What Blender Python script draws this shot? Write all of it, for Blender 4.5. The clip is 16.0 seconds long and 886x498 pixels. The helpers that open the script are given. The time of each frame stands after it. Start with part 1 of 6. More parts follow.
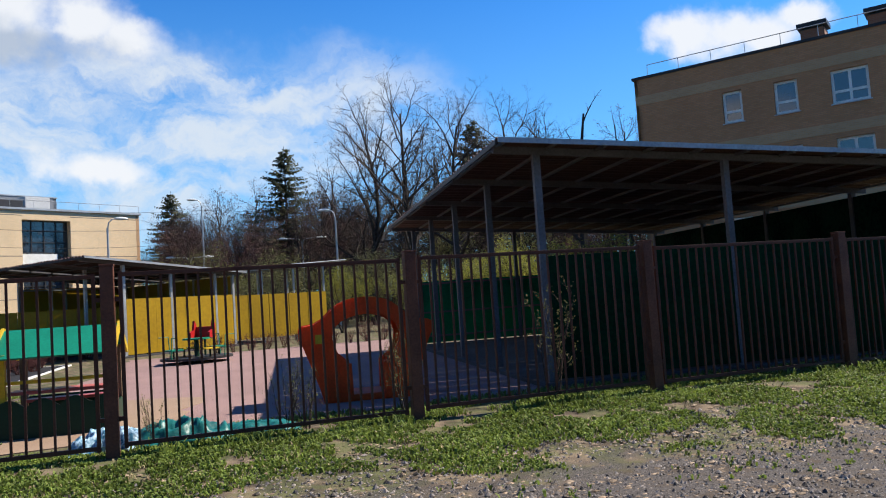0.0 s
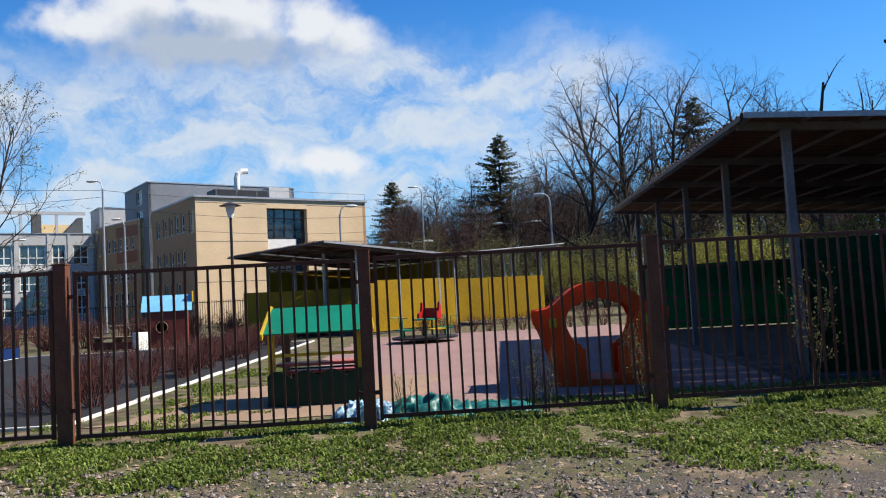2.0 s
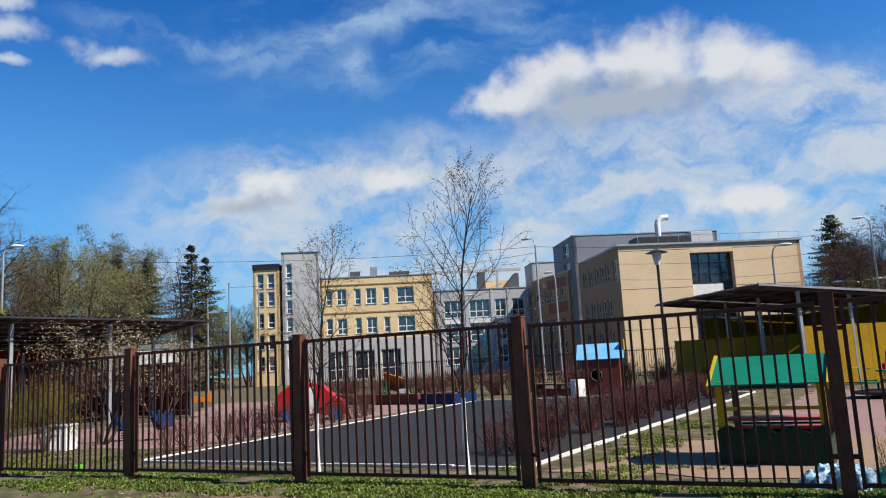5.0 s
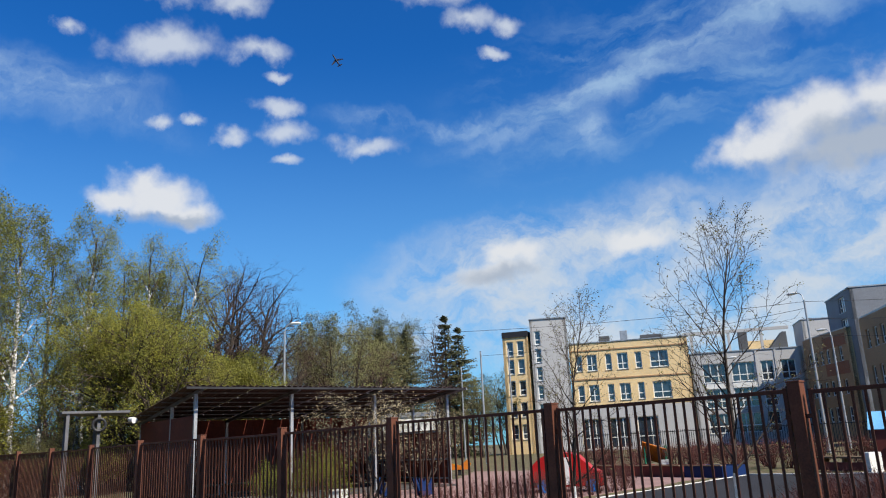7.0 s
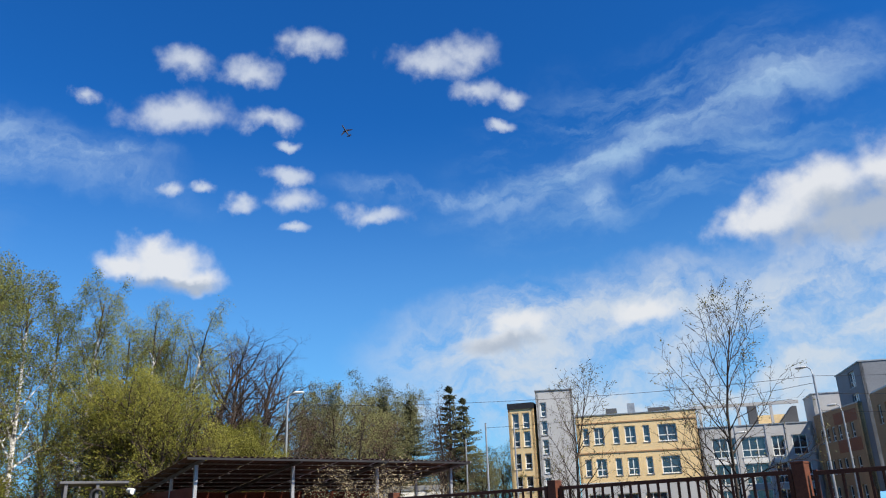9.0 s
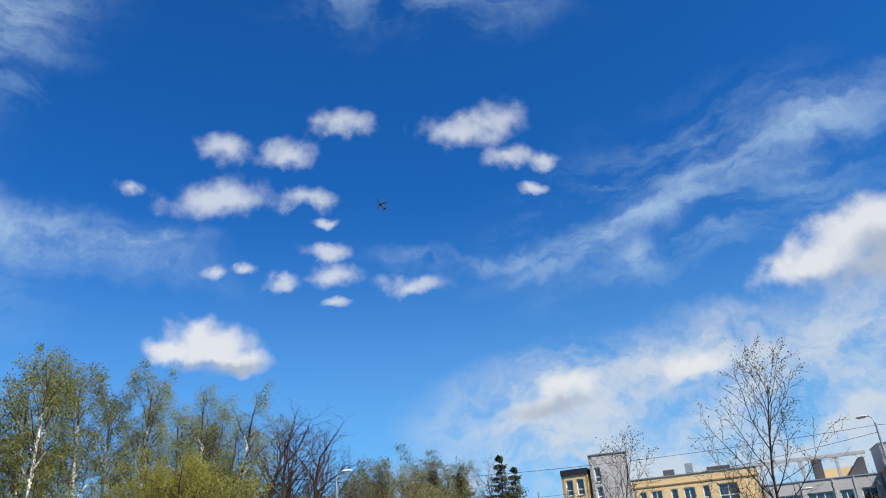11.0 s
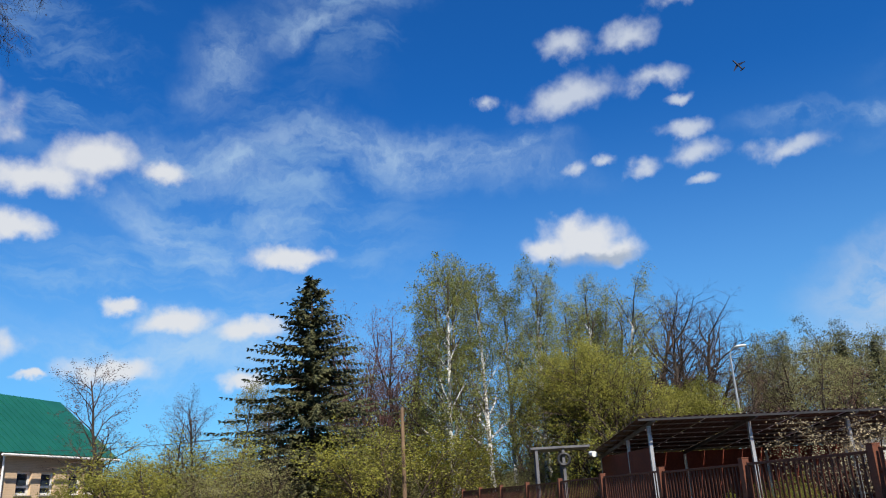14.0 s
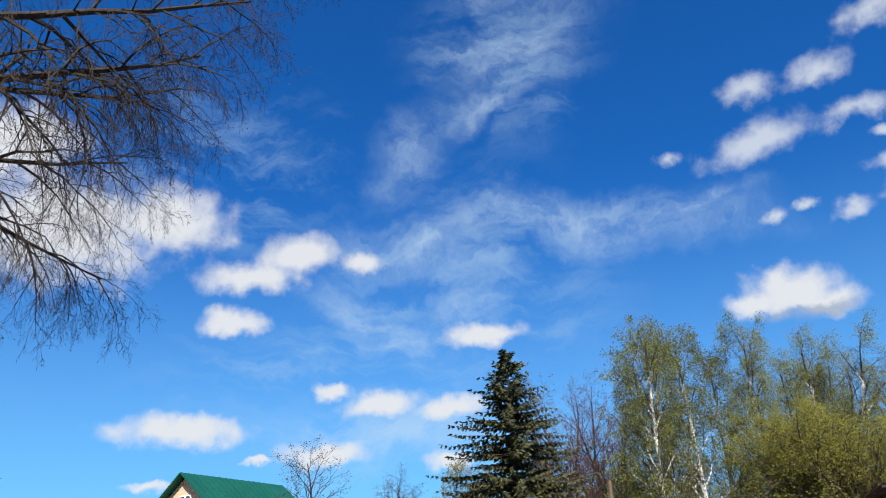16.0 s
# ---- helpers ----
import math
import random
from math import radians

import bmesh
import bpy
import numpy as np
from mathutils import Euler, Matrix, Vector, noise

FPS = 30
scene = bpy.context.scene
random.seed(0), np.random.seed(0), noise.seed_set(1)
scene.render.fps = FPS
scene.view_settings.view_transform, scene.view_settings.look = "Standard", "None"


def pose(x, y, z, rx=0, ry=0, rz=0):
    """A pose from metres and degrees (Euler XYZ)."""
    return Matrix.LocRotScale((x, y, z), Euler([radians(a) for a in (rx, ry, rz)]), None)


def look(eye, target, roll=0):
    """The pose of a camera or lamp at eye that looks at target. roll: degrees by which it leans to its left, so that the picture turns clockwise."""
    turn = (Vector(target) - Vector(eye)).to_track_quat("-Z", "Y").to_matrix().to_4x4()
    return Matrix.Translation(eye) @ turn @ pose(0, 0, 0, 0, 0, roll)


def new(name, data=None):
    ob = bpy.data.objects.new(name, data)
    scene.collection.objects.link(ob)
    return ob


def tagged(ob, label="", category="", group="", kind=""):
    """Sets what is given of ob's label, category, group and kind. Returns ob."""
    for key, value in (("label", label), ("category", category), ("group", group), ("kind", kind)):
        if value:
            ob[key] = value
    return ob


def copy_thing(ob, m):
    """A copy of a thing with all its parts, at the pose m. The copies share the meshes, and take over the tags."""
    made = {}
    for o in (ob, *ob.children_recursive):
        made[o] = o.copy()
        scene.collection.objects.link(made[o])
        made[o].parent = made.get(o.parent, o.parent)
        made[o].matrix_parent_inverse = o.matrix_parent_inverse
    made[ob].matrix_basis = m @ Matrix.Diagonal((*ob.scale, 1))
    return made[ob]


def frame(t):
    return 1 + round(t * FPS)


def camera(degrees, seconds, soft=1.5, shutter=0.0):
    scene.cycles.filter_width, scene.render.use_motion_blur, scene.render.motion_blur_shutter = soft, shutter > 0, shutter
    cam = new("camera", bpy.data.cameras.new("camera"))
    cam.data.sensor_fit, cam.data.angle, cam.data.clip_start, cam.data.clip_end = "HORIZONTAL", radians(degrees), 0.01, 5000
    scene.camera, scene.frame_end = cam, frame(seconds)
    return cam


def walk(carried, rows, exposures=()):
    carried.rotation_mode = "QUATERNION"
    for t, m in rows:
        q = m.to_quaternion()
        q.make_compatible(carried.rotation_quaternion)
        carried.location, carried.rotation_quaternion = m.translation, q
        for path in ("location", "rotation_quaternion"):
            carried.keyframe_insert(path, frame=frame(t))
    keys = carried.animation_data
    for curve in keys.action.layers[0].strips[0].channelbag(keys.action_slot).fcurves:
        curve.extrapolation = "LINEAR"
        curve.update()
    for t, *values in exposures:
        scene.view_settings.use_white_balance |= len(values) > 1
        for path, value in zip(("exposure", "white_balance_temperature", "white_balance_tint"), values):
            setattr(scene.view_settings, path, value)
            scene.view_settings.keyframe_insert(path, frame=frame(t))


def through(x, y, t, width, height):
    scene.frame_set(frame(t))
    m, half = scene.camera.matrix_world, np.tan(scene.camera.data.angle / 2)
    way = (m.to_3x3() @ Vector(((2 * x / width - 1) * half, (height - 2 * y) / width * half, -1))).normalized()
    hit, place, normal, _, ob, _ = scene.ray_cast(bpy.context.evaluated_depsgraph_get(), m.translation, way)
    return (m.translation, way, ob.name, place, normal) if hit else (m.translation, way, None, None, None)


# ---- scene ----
cam = camera(60.10, 16.0, soft=1.1)
PATH = [
    (0, (0.000, -0.000, 1.600), (3.281, 9.425, 2.239), -3.83),
    (0.5, (-0.075, 0.036, 1.604), (2.770, 9.591, 2.392), -2.20),
    (1, (-0.150, 0.029, 1.604), (2.279, 9.713, 2.177), -2.91),
    (1.5, (-0.266, 0.008, 1.614), (1.296, 9.867, 2.219), -2.82),
    (2, (-0.301, 0.058, 1.623), (0.308, 10.022, 2.217), -3.08),
    (2.5, (-0.300, 0.153, 1.618), (-1.387, 10.052, 2.527), -3.59),
    (3, (-0.294, 0.206, 1.630), (-2.523, 9.907, 2.600), -4.46),
    (3.2, (-0.302, 0.215, 1.644), (-2.859, 9.829, 2.665), -5.04),
    (5.3, (-0.585, 0.153, 1.655), (-5.546, 8.702, 3.170), -2.74),
    (5.5, (-0.608, 0.166, 1.648), (-5.939, 8.498, 3.117), -2.82),
    (6, (-0.609, 0.237, 1.666), (-6.734, 7.932, 3.473), -3.02),
    (6.5, (-0.630, 0.270, 1.675), (-7.261, 7.457, 3.769), -2.64),
    (7, (-0.658, 0.319, 1.683), (-7.553, 7.120, 4.174), -2.73),
    (7.5, (-0.634, 0.294, 1.678), (-7.562, 6.956, 4.438), -2.56),
    (8, (-0.620, 0.282, 1.669), (-7.445, 6.860, 4.856), -2.32),
    (8.2, (-0.616, 0.278, 1.675), (-7.392, 6.897, 4.881), -1.86),
    (10.5, (-0.294, 0.159, 1.767), (-7.036, 6.444, 5.644), -3.84),
    (11, (-0.255, 0.182, 1.757), (-7.058, 6.201, 5.939), -4.77),
    (11.5, (-0.263, 0.226, 1.751), (-7.298, 5.675, 6.313), -7.40),
    (12, (-0.329, 0.246, 1.709), (-7.640, 5.179, 6.422), -7.55),
    (12.5, (-0.426, 0.276, 1.674), (-7.843, 5.028, 6.406), -7.94),
    (13, (-0.531, 0.346, 1.666), (-8.669, 4.491, 5.738), -6.52),
    (13.5, (-0.622, 0.404, 1.673), (-9.511, 3.379, 5.154), -3.99),
    (14, (-0.731, 0.429, 1.688), (-10.010, 2.458, 4.816), -2.97),
    (14.5, (-0.830, 0.441, 1.700), (-10.337, 1.348, 4.664), -2.24),
    (15, (-0.808, 0.483, 1.685), (-10.146, 1.082, 5.213), -1.39),
    (15.5, (-0.778, 0.519, 1.643), (-9.895, 1.091, 5.713), -1.65),
    (16, (-0.768, 0.521, 1.611), (-9.873, 0.135, 5.729), -2.81),
]
walk(cam, [(t, look(eye, target, roll)) for t, eye, target, roll in PATH],
     exposures=[(0.0, 1.1), (1.5, 1.05), (3.0, 0.9), (5.5, 0.8), (7.0, 0.84), (8.0, 0.9), (11.0, 0.88), (14.5, 0.82), (16.0, 0.92)])

# ---- light: sun high on the right, broken cloud ----
SUN_DIR = Vector((0.976, 0.085, 1.0)).normalized()
SUN_EL = math.asin(SUN_DIR.z)
SUN_AZ = math.atan2(SUN_DIR.x, SUN_DIR.y)
sun = new("sun", bpy.data.lights.new("sun", "SUN"))
sun.data.energy, sun.data.angle, sun.data.color = 4.9, radians(0.55), (1.0, 0.92, 0.8)
sun.matrix_world = look(SUN_DIR * 100, (0, 0, 0))

# clouds: azimuth from +y to the right, elevation, half width, half height, tilt, in degrees
PUFFS = [
    (-56.7, 34.5, 2.3, 1.0, 1), (-66.1, 32.2, 2.0, 1.1, 6), (-61.2, 32.1, 2.0, 1.1, 4), (-66.9, 28.6, 3.9, 1.5, 6),
    (-59.5, 28.8, 2.5, 0.8, 2), (-45.9, 33.3, 3.3, 1.2, -5), (-42.8, 33.8, 2.5, 1.4, -6), (-42.1, 31.1, 1.9, 0.9, -6),
    (-39.1, 30.4, 1.2, 0.7, -8), (-40.4, 28.7, 1.1, 0.5, -8), (-57.9, 24.9, 1.9, 0.7, 1), (-57.4, 23.2, 2.0, 0.9, 0),
    (-61.6, 22.6, 1.3, 0.7, 1), (-51.3, 22.3, 2.6, 0.8, -2), (-57.4, 21.2, 1.2, 0.4, -1), (-57.9, 27.2, 1.3, 0.4, 1),
    (-66.7, 23.2, 0.9, 0.5, 4), (-64.4, 23.3, 1.0, 0.4, 3), (-73.5, 28.8, 0.8, 0.6, 10),
]
HEAPS = [
    (-69.2, 17.8, 2.0, 1.0, 2), (-66.6, 18.1, 3.2, 1.7, 0), (-64.3, 17.2, 2.4, 1.0, -5), (-67.6, 18.9, 1.5, 1.1, 3), (-107.9, 22.1, 3.8, 1.2, 5),
    (-104.2, 24.0, 2.9, 1.6, 12), (-99.3, 23.4, 1.6, 0.8, 4), (-108.9, 18.7, 2.4, 1.0, 8), (-89.6, 17.9, 3.1, 0.8, 0),
    (-97.7, 13.1, 3.1, 0.9, 5), (-92.2, 12.7, 2.6, 0.8, 5), (-112.0, 11.1, 5.0, 1.1, 0), (-101.4, 13.9, 1.5, 0.6, 2),
    (-101.9, 9.6, 3.1, 0.8, 0), (-92.6, 9.0, 1.6, 0.7, -1), (-113.6, 7.4, 1.8, 0.4, 2), (-106.3, 9.3, 1.1, 0.3, 1),
    (-121.5, 24.2, 7.2, 3.8, 10), (-114.2, 25.8, 4.0, 2.5, 7), (-125.5, 29.3, 4.0, 2.6, 14),
]
BANKS = [
    (-21.5, 19.4, 3.6, 1.7, 8), (-17.5, 20.4, 4.4, 2.4, 5), (-11.0, 20.7, 5.2, 2.8, 0), (-5.8, 20.0, 3.6, 2.2, -8), (-2.5, 19.0, 2.3, 1.6, -10),
    (-12.5, 18.4, 8.6, 1.8, 0), (-41.6, 12.6, 3.3, 0.9, 8), (-30.7, 14.0, 2.3, 1.0, 0), (-40.2, 13.9, 2.5, 1.0, 0),
    (37.9, 17.3, 2.9, 1.8, -10), (42.4, 16.5, 4.2, 1.9, -11), (45.7, 17.0, 2.2, 1.1, -12),
    (-4.8, 10.4, 4.1, 1.1, -9),
]
VEILS = [
    (-94.9, 30.7, 2.4, 2.3, 60), (-87.9, 34.0, 4.4, 1.3, 25), (-94.5, 24.3, 6.3, 1.5, -15), (-83.5, 25.4, 9.2, 1.6, 0),
    (-97.0, 19.4, 6.3, 1.5, -22), (-90.0, 19.7, 2.5, 1.4, -10), (-74.3, 24.6, 5.0, 0.7, 3), (-84.0, 39.0, 5.6, 3.4, 35), (-86.0, 44.0, 4.0, 2.0, 60),
    (-78.8, 24.7, 9.2, 1.7, -8), (-35.7, 24.9, 7.5, 1.3, 14), (-24.7, 26.7, 9.2, 1.5, 14), (-33.2, 22.0, 1.5, 2.0, 50),
    (-45.5, 24.1, 6.3, 0.8, 5), (-18.2, 27.6, 5.4, 1.6, 14), (-53.1, 45.2, 9.7, 1.8, -11), (-96.8, 10.8, 9.5, 2.5, 0),
]
SHEETS = [
    (-19.7, 11.2, 23.5, 4.9, 7), (-29.4, 8.4, 22.4, 3.6, 1), (-32.4, 12.3, 16.6, 4.4, 0), (-3.1, 12.7, 21.5, 4.5, 1),
    (1.8, 13.1, 17.1, 5.2, 0), (-5.8, 9.2, 13.4, 4.2, 0), (-5.7, 11.6, 9.8, 4.5, -9), (5.4, 13.7, 7.0, 2.6, -1), (-0.6, 16.2, 6.0, 1.3, -11), (4.5, 16.8, 6.5, 1.3, -14),
]
UNDERS = [
    (-12.8, 17.9, 8.8, 1.3, 0), (-14.8, 19.2, 3.6, 1.2, 4), (-66.4, 16.6, 3.6, 0.5, 0), (-37.1, 11.8, 7.1, 1.0, -4),
]

WISPS = [(-92, 21, 14, 9, 0), (-86, 37, 8, 7, 30), (-100, 14, 14, 6, 0), (-28, 26, 16, 7, 5), (-110, 30, 9, 7, 10), (-50, 44, 12, 4, -10)]
world = bpy.data.worlds.new("sky")
scene.world = world
world.use_nodes = True
WN, WL = world.node_tree.nodes, world.node_tree.links
WN.clear()


def wnode(kind):
    return WN.new(kind)


def wmath(op, a, b=None, c=None):
    n = WN.new("ShaderNodeMath")
    n.operation = op
    for i, v in enumerate((a, b, c)):
        if v is None:
            continue
        if isinstance(v, (int, float)):
            n.inputs[i].default_value = v
        else:
            WL.new(v, n.inputs[i])
    return n.outputs[0]


def wnoise(vec, scale, detail, rough=0.55, stretch=None):
    if stretch:
        m = WN.new("ShaderNodeMapping")
        m.inputs["Scale"].default_value = stretch
        WL.new(vec, m.inputs["Vector"])
        vec = m.outputs[0]
    n = WN.new("ShaderNodeTexNoise")
    n.inputs["Scale"].default_value, n.inputs["Detail"].default_value, n.inputs["Roughness"].default_value = scale, detail, rough
    WL.new(vec, n.inputs["Vector"])
    return n


def warp(vec, noise_out, amount):
    sub = WN.new("ShaderNodeVectorMath")
    sub.operation = "MULTIPLY_ADD"
    WL.new(noise_out, sub.inputs[0])
    sub.inputs[1].default_value = (amount,) * 3
    sub.inputs[2].default_value = (-amount / 2,) * 3
    add = WN.new("ShaderNodeVectorMath")
    add.operation = "ADD"
    WL.new(vec, add.inputs[0])
    WL.new(sub.outputs[0], add.inputs[1])
    return add.outputs[0]


def cloud_field(vec, rows, grow=1.0, acc=None):
    """The largest of 1 - distance over all the ellipses of the sky."""
    for az, el, hw, hh, tilt in rows:
        a, e = radians(az), radians(el)
        c = Vector((math.sin(a) * math.cos(e), math.cos(a) * math.cos(e), math.sin(e)))
        right = Vector((math.cos(a), -math.sin(a), 0))
        up = right.cross(c)
        k, q = math.cos(radians(tilt)), math.sin(radians(tilt))
        r2, u2 = right * k + up * q, up * k - right * q
        m = WN.new("ShaderNodeMapping")
        m.vector_type = "TEXTURE"
        m.inputs["Location"].default_value = c
        m.inputs["Rotation"].default_value = Matrix((r2, u2, r2.cross(u2))).transposed().to_euler()
        m.inputs["Scale"].default_value = (radians(hw) * grow, radians(hh) * grow, 1.0)
        src = vec
        if acc is not None:
            # each ellipse waits for the one before it, which keeps the shader's memory small
            step = WN.new("ShaderNodeVectorMath")
            step.operation = "MULTIPLY_ADD"
            WL.new(acc, step.inputs[0])
            step.inputs[1].default_value = (1e-7,) * 3
            WL.new(vec, step.inputs[2])
            src = step.outputs[0]
        WL.new(src, m.inputs["Vector"])
        ln = WN.new("ShaderNodeVectorMath")
        ln.operation = "LENGTH"
        WL.new(m.outputs[0], ln.inputs[0])
        d = wmath("SUBTRACT", 1.0, ln.outputs["Value"])
        acc = d if acc is None else wmath("SMOOTH_MAX", acc, d, 0.25)
    return acc


def wstep(value, lo, hi, to=1.0):
    n = WN.new("ShaderNodeMapRange")
    n.interpolation_type = "SMOOTHSTEP"
    WL.new(value, n.inputs["Value"])
    n.inputs["From Min"].default_value, n.inputs["From Max"].default_value, n.inputs["To Max"].default_value = lo, hi, to
    return n.outputs["Result"]


def wmix(fac, a, b):
    n = WN.new("ShaderNodeMix")
    n.data_type = "RGBA"
    if isinstance(fac, float):
        n.inputs["Factor"].default_value = fac
    else:
        WL.new(fac, n.inputs["Factor"])
    for v, k in ((a, "A"), (b, "B")):
        sock = [i for i in n.inputs if i.name == k and i.type == "RGBA"][0]
        if isinstance(v, tuple):
            sock.default_value = v
        else:
            WL.new(v, sock)
    return [o for o in n.outputs if o.type == "RGBA"][0]


way = wnode("ShaderNodeTexCoord").outputs["Generated"]
sky = wnode("ShaderNodeTexSky")
sky.sky_type, sky.sun_disc, sky.sun_elevation, sky.sun_rotation = "NISHITA", False, SUN_EL, SUN_AZ
sky.altitude, sky.air_density, sky.dust_density, sky.ozone_density = 100.0, 1.0, 0.4, 2.5
deep = wnode("ShaderNodeHueSaturation")
deep.inputs["Saturation"].default_value, deep.inputs["Value"].default_value = 1.25, 0.94
WL.new(sky.outputs[0], deep.inputs["Color"])
tint = wnode("ShaderNodeMix")
tint.data_type, tint.blend_type = "RGBA", "MULTIPLY"
tint.inputs["Factor"].default_value = 1.0
pair = [i for i in tint.inputs if i.type == "RGBA"]
WL.new(deep.outputs[0], pair[0])
pair[1].default_value = (0.32, 1.1, 1.76, 1)
clear = [o for o in tint.outputs if o.type == "RGBA"][0]
big_noise = wnoise(way, 16.0, 7.0, 0.62)
soft_noise = wnoise(way, 5.0, 6.0, 0.6)
fine = wnoise(way, 30.0, 5.0, 0.52)
streak = wnoise(warp(way, soft_noise.outputs["Color"], 0.2), 9.0, 8.0, 0.6, (1.0, 1.0, 2.2))
ragged = warp(warp(way, big_noise.outputs["Color"], 0.034), fine.outputs["Color"], 0.02)
wispy = warp(way, soft_noise.outputs["Color"], 0.16)
puff = cloud_field(ragged, PUFFS, 1.12)
puff = wmath("ADD", puff, wmath("MULTIPLY", wmath("SUBTRACT", fine.outputs["Fac"], 0.5), 1.5))
puff = wstep(puff, -0.08, 0.98, 0.8)
heap = cloud_field(ragged, HEAPS, 1.22)
heap = cloud_field(ragged, BANKS, 1.2, heap)
heap = wmath("ADD", heap, wmath("MULTIPLY", wmath("SUBTRACT", fine.outputs["Fac"], 0.5), 1.0))
heap = wstep(heap, -0.05, 0.72, 0.94)
veil = cloud_field(wispy, VEILS, 1.75)
veil = wmath("MULTIPLY", wstep(veil, 0.0, 1.1), wstep(streak.outputs["Fac"], 0.28, 0.74, 0.68))
comb = wnoise(warp(way, soft_noise.outputs["Color"], 0.13), 8.0, 6.0, 0.58, (1.0, 1.0, 4.0))
wisp = wmath("MULTIPLY", wstep(cloud_field(wispy, WISPS, 1.2), 0.0, 0.8), wstep(comb.outputs["Fac"], 0.4, 0.74, 0.42))
sheet = cloud_field(wispy, SHEETS, 1.3)
sheet = wmath("MULTIPLY", wstep(sheet, -0.05, 0.55), wstep(streak.outputs["Fac"], 0.26, 0.66, 0.9))
under = wmath("MULTIPLY", wstep(cloud_field(ragged, UNDERS, 1.35), -0.1, 0.55), wstep(big_noise.outputs["Fac"], 0.05, 0.42))
sep = wnode("ShaderNodeSeparateXYZ")
WL.new(way, sep.inputs[0])
haze = wstep(sep.outputs["Z"], 0.5, 0.02, 0.5)
colour = wmix(haze, clear, (3.3, 7.0, 9.9, 1))
colour = wmix(sheet, colour, (6.9, 7.6, 8.4, 1))
colour = wmix(veil, colour, (6.0, 7.9, 9.6, 1))
colour = wmix(wisp, colour, (4.9, 7.2, 9.2, 1))
white = wmix(under, (8.6, 8.8, 9.1, 1), (4.7, 5.4, 6.5, 1))
colour = wmix(puff, colour, (7.6, 8.2, 9.0, 1))
colour = wmix(heap, colour, white)
world.cycles.sampling_method, world.cycles.sample_map_resolution = "MANUAL", 256
glow = wnode("ShaderNodeBackground")
glow.inputs["Strength"].default_value = 0.05
WL.new(colour, glow.inputs["Color"])
WL.new(glow.outputs[0], wnode("ShaderNodeOutputWorld").inputs["Surface"])

# ---- materials ----
def mat(name, base, rough=0.7, metal=0.0, dark=None, coarse=1.5, grain=30.0, bump=0.25, spread=0.5, detail=5.0,
        random_value=0.0, spec=0.2, island=False, through=None):
    """A surface with stains at one scale and grain at another."""
    m = bpy.data.materials.new(name)
    m.use_nodes = True
    n, l = m.node_tree.nodes, m.node_tree.links
    b = n["Principled BSDF"]
    b.inputs["Roughness"].default_value, b.inputs["Metallic"].default_value = rough, metal
    b.inputs["Specular IOR Level"].default_value = spec
    dark = dark or tuple(c * 0.6 for c in base)
    geo = n.new("ShaderNodeNewGeometry")
    big, small = n.new("ShaderNodeTexNoise"), n.new("ShaderNodeTexNoise")
    for t, sc in ((big, coarse), (small, grain)):
        t.inputs["Scale"].default_value, t.inputs["Detail"].default_value = sc, detail
        l.new(geo.outputs["Position"], t.inputs["Vector"])
    add = n.new("ShaderNodeMath")
    add.operation = "ADD"
    l.new(big.outputs["Fac"], add.inputs[0])
    l.new(small.outputs["Fac"], add.inputs[1])
    ramp = n.new("ShaderNodeMapRange")
    ramp.inputs["From Min"].default_value, ramp.inputs["From Max"].default_value = 1.0 - spread / 2, 1.0 + spread / 2
    l.new(add.outputs[0], ramp.inputs["Value"])
    mix = n.new("ShaderNodeMix")
    mix.data_type = "RGBA"
    l.new(ramp.outputs[0], mix.inputs["Factor"])
    cols = [i for i in mix.inputs if i.type == "RGBA"]
    cols[0].default_value, cols[1].default_value = (*dark, 1), (*base, 1)
    out = [o for o in mix.outputs if o.type == "RGBA"][0]
    if random_value:
        hsv = n.new("ShaderNodeHueSaturation")
        mr = n.new("ShaderNodeMapRange")
        mr.inputs["To Min"].default_value, mr.inputs["To Max"].default_value = 1 - random_value, 1 + random_value
        if island:
            l.new(geo.outputs["Random Per Island"], mr.inputs["Value"])
        else:
            l.new(n.new("ShaderNodeObjectInfo").outputs["Random"], mr.inputs["Value"])
        l.new(mr.outputs[0], hsv.inputs["Value"])
        l.new(out, hsv.inputs["Color"])
        out = hsv.outputs[0]
    l.new(out, b.inputs["Base Color"])
    bp = n.new("ShaderNodeBump")
    bp.inputs["Strength"].default_value, bp.inputs["Distance"].default_value = bump, 0.01
    l.new(small.outputs["Fac"], bp.inputs["Height"])
    l.new(bp.outputs[0], b.inputs["Normal"])
    if through:
        tr, mx = n.new("ShaderNodeBsdfTranslucent"), n.new("ShaderNodeMixShader")
        l.new(out, tr.inputs["Color"])
        mx.inputs[0].default_value = through
        l.new(b.outputs[0], mx.inputs[1])
        l.new(tr.outputs[0], mx.inputs[2])
        l.new(mx.outputs[0], n["Material Output"].inputs["Surface"])
    return m


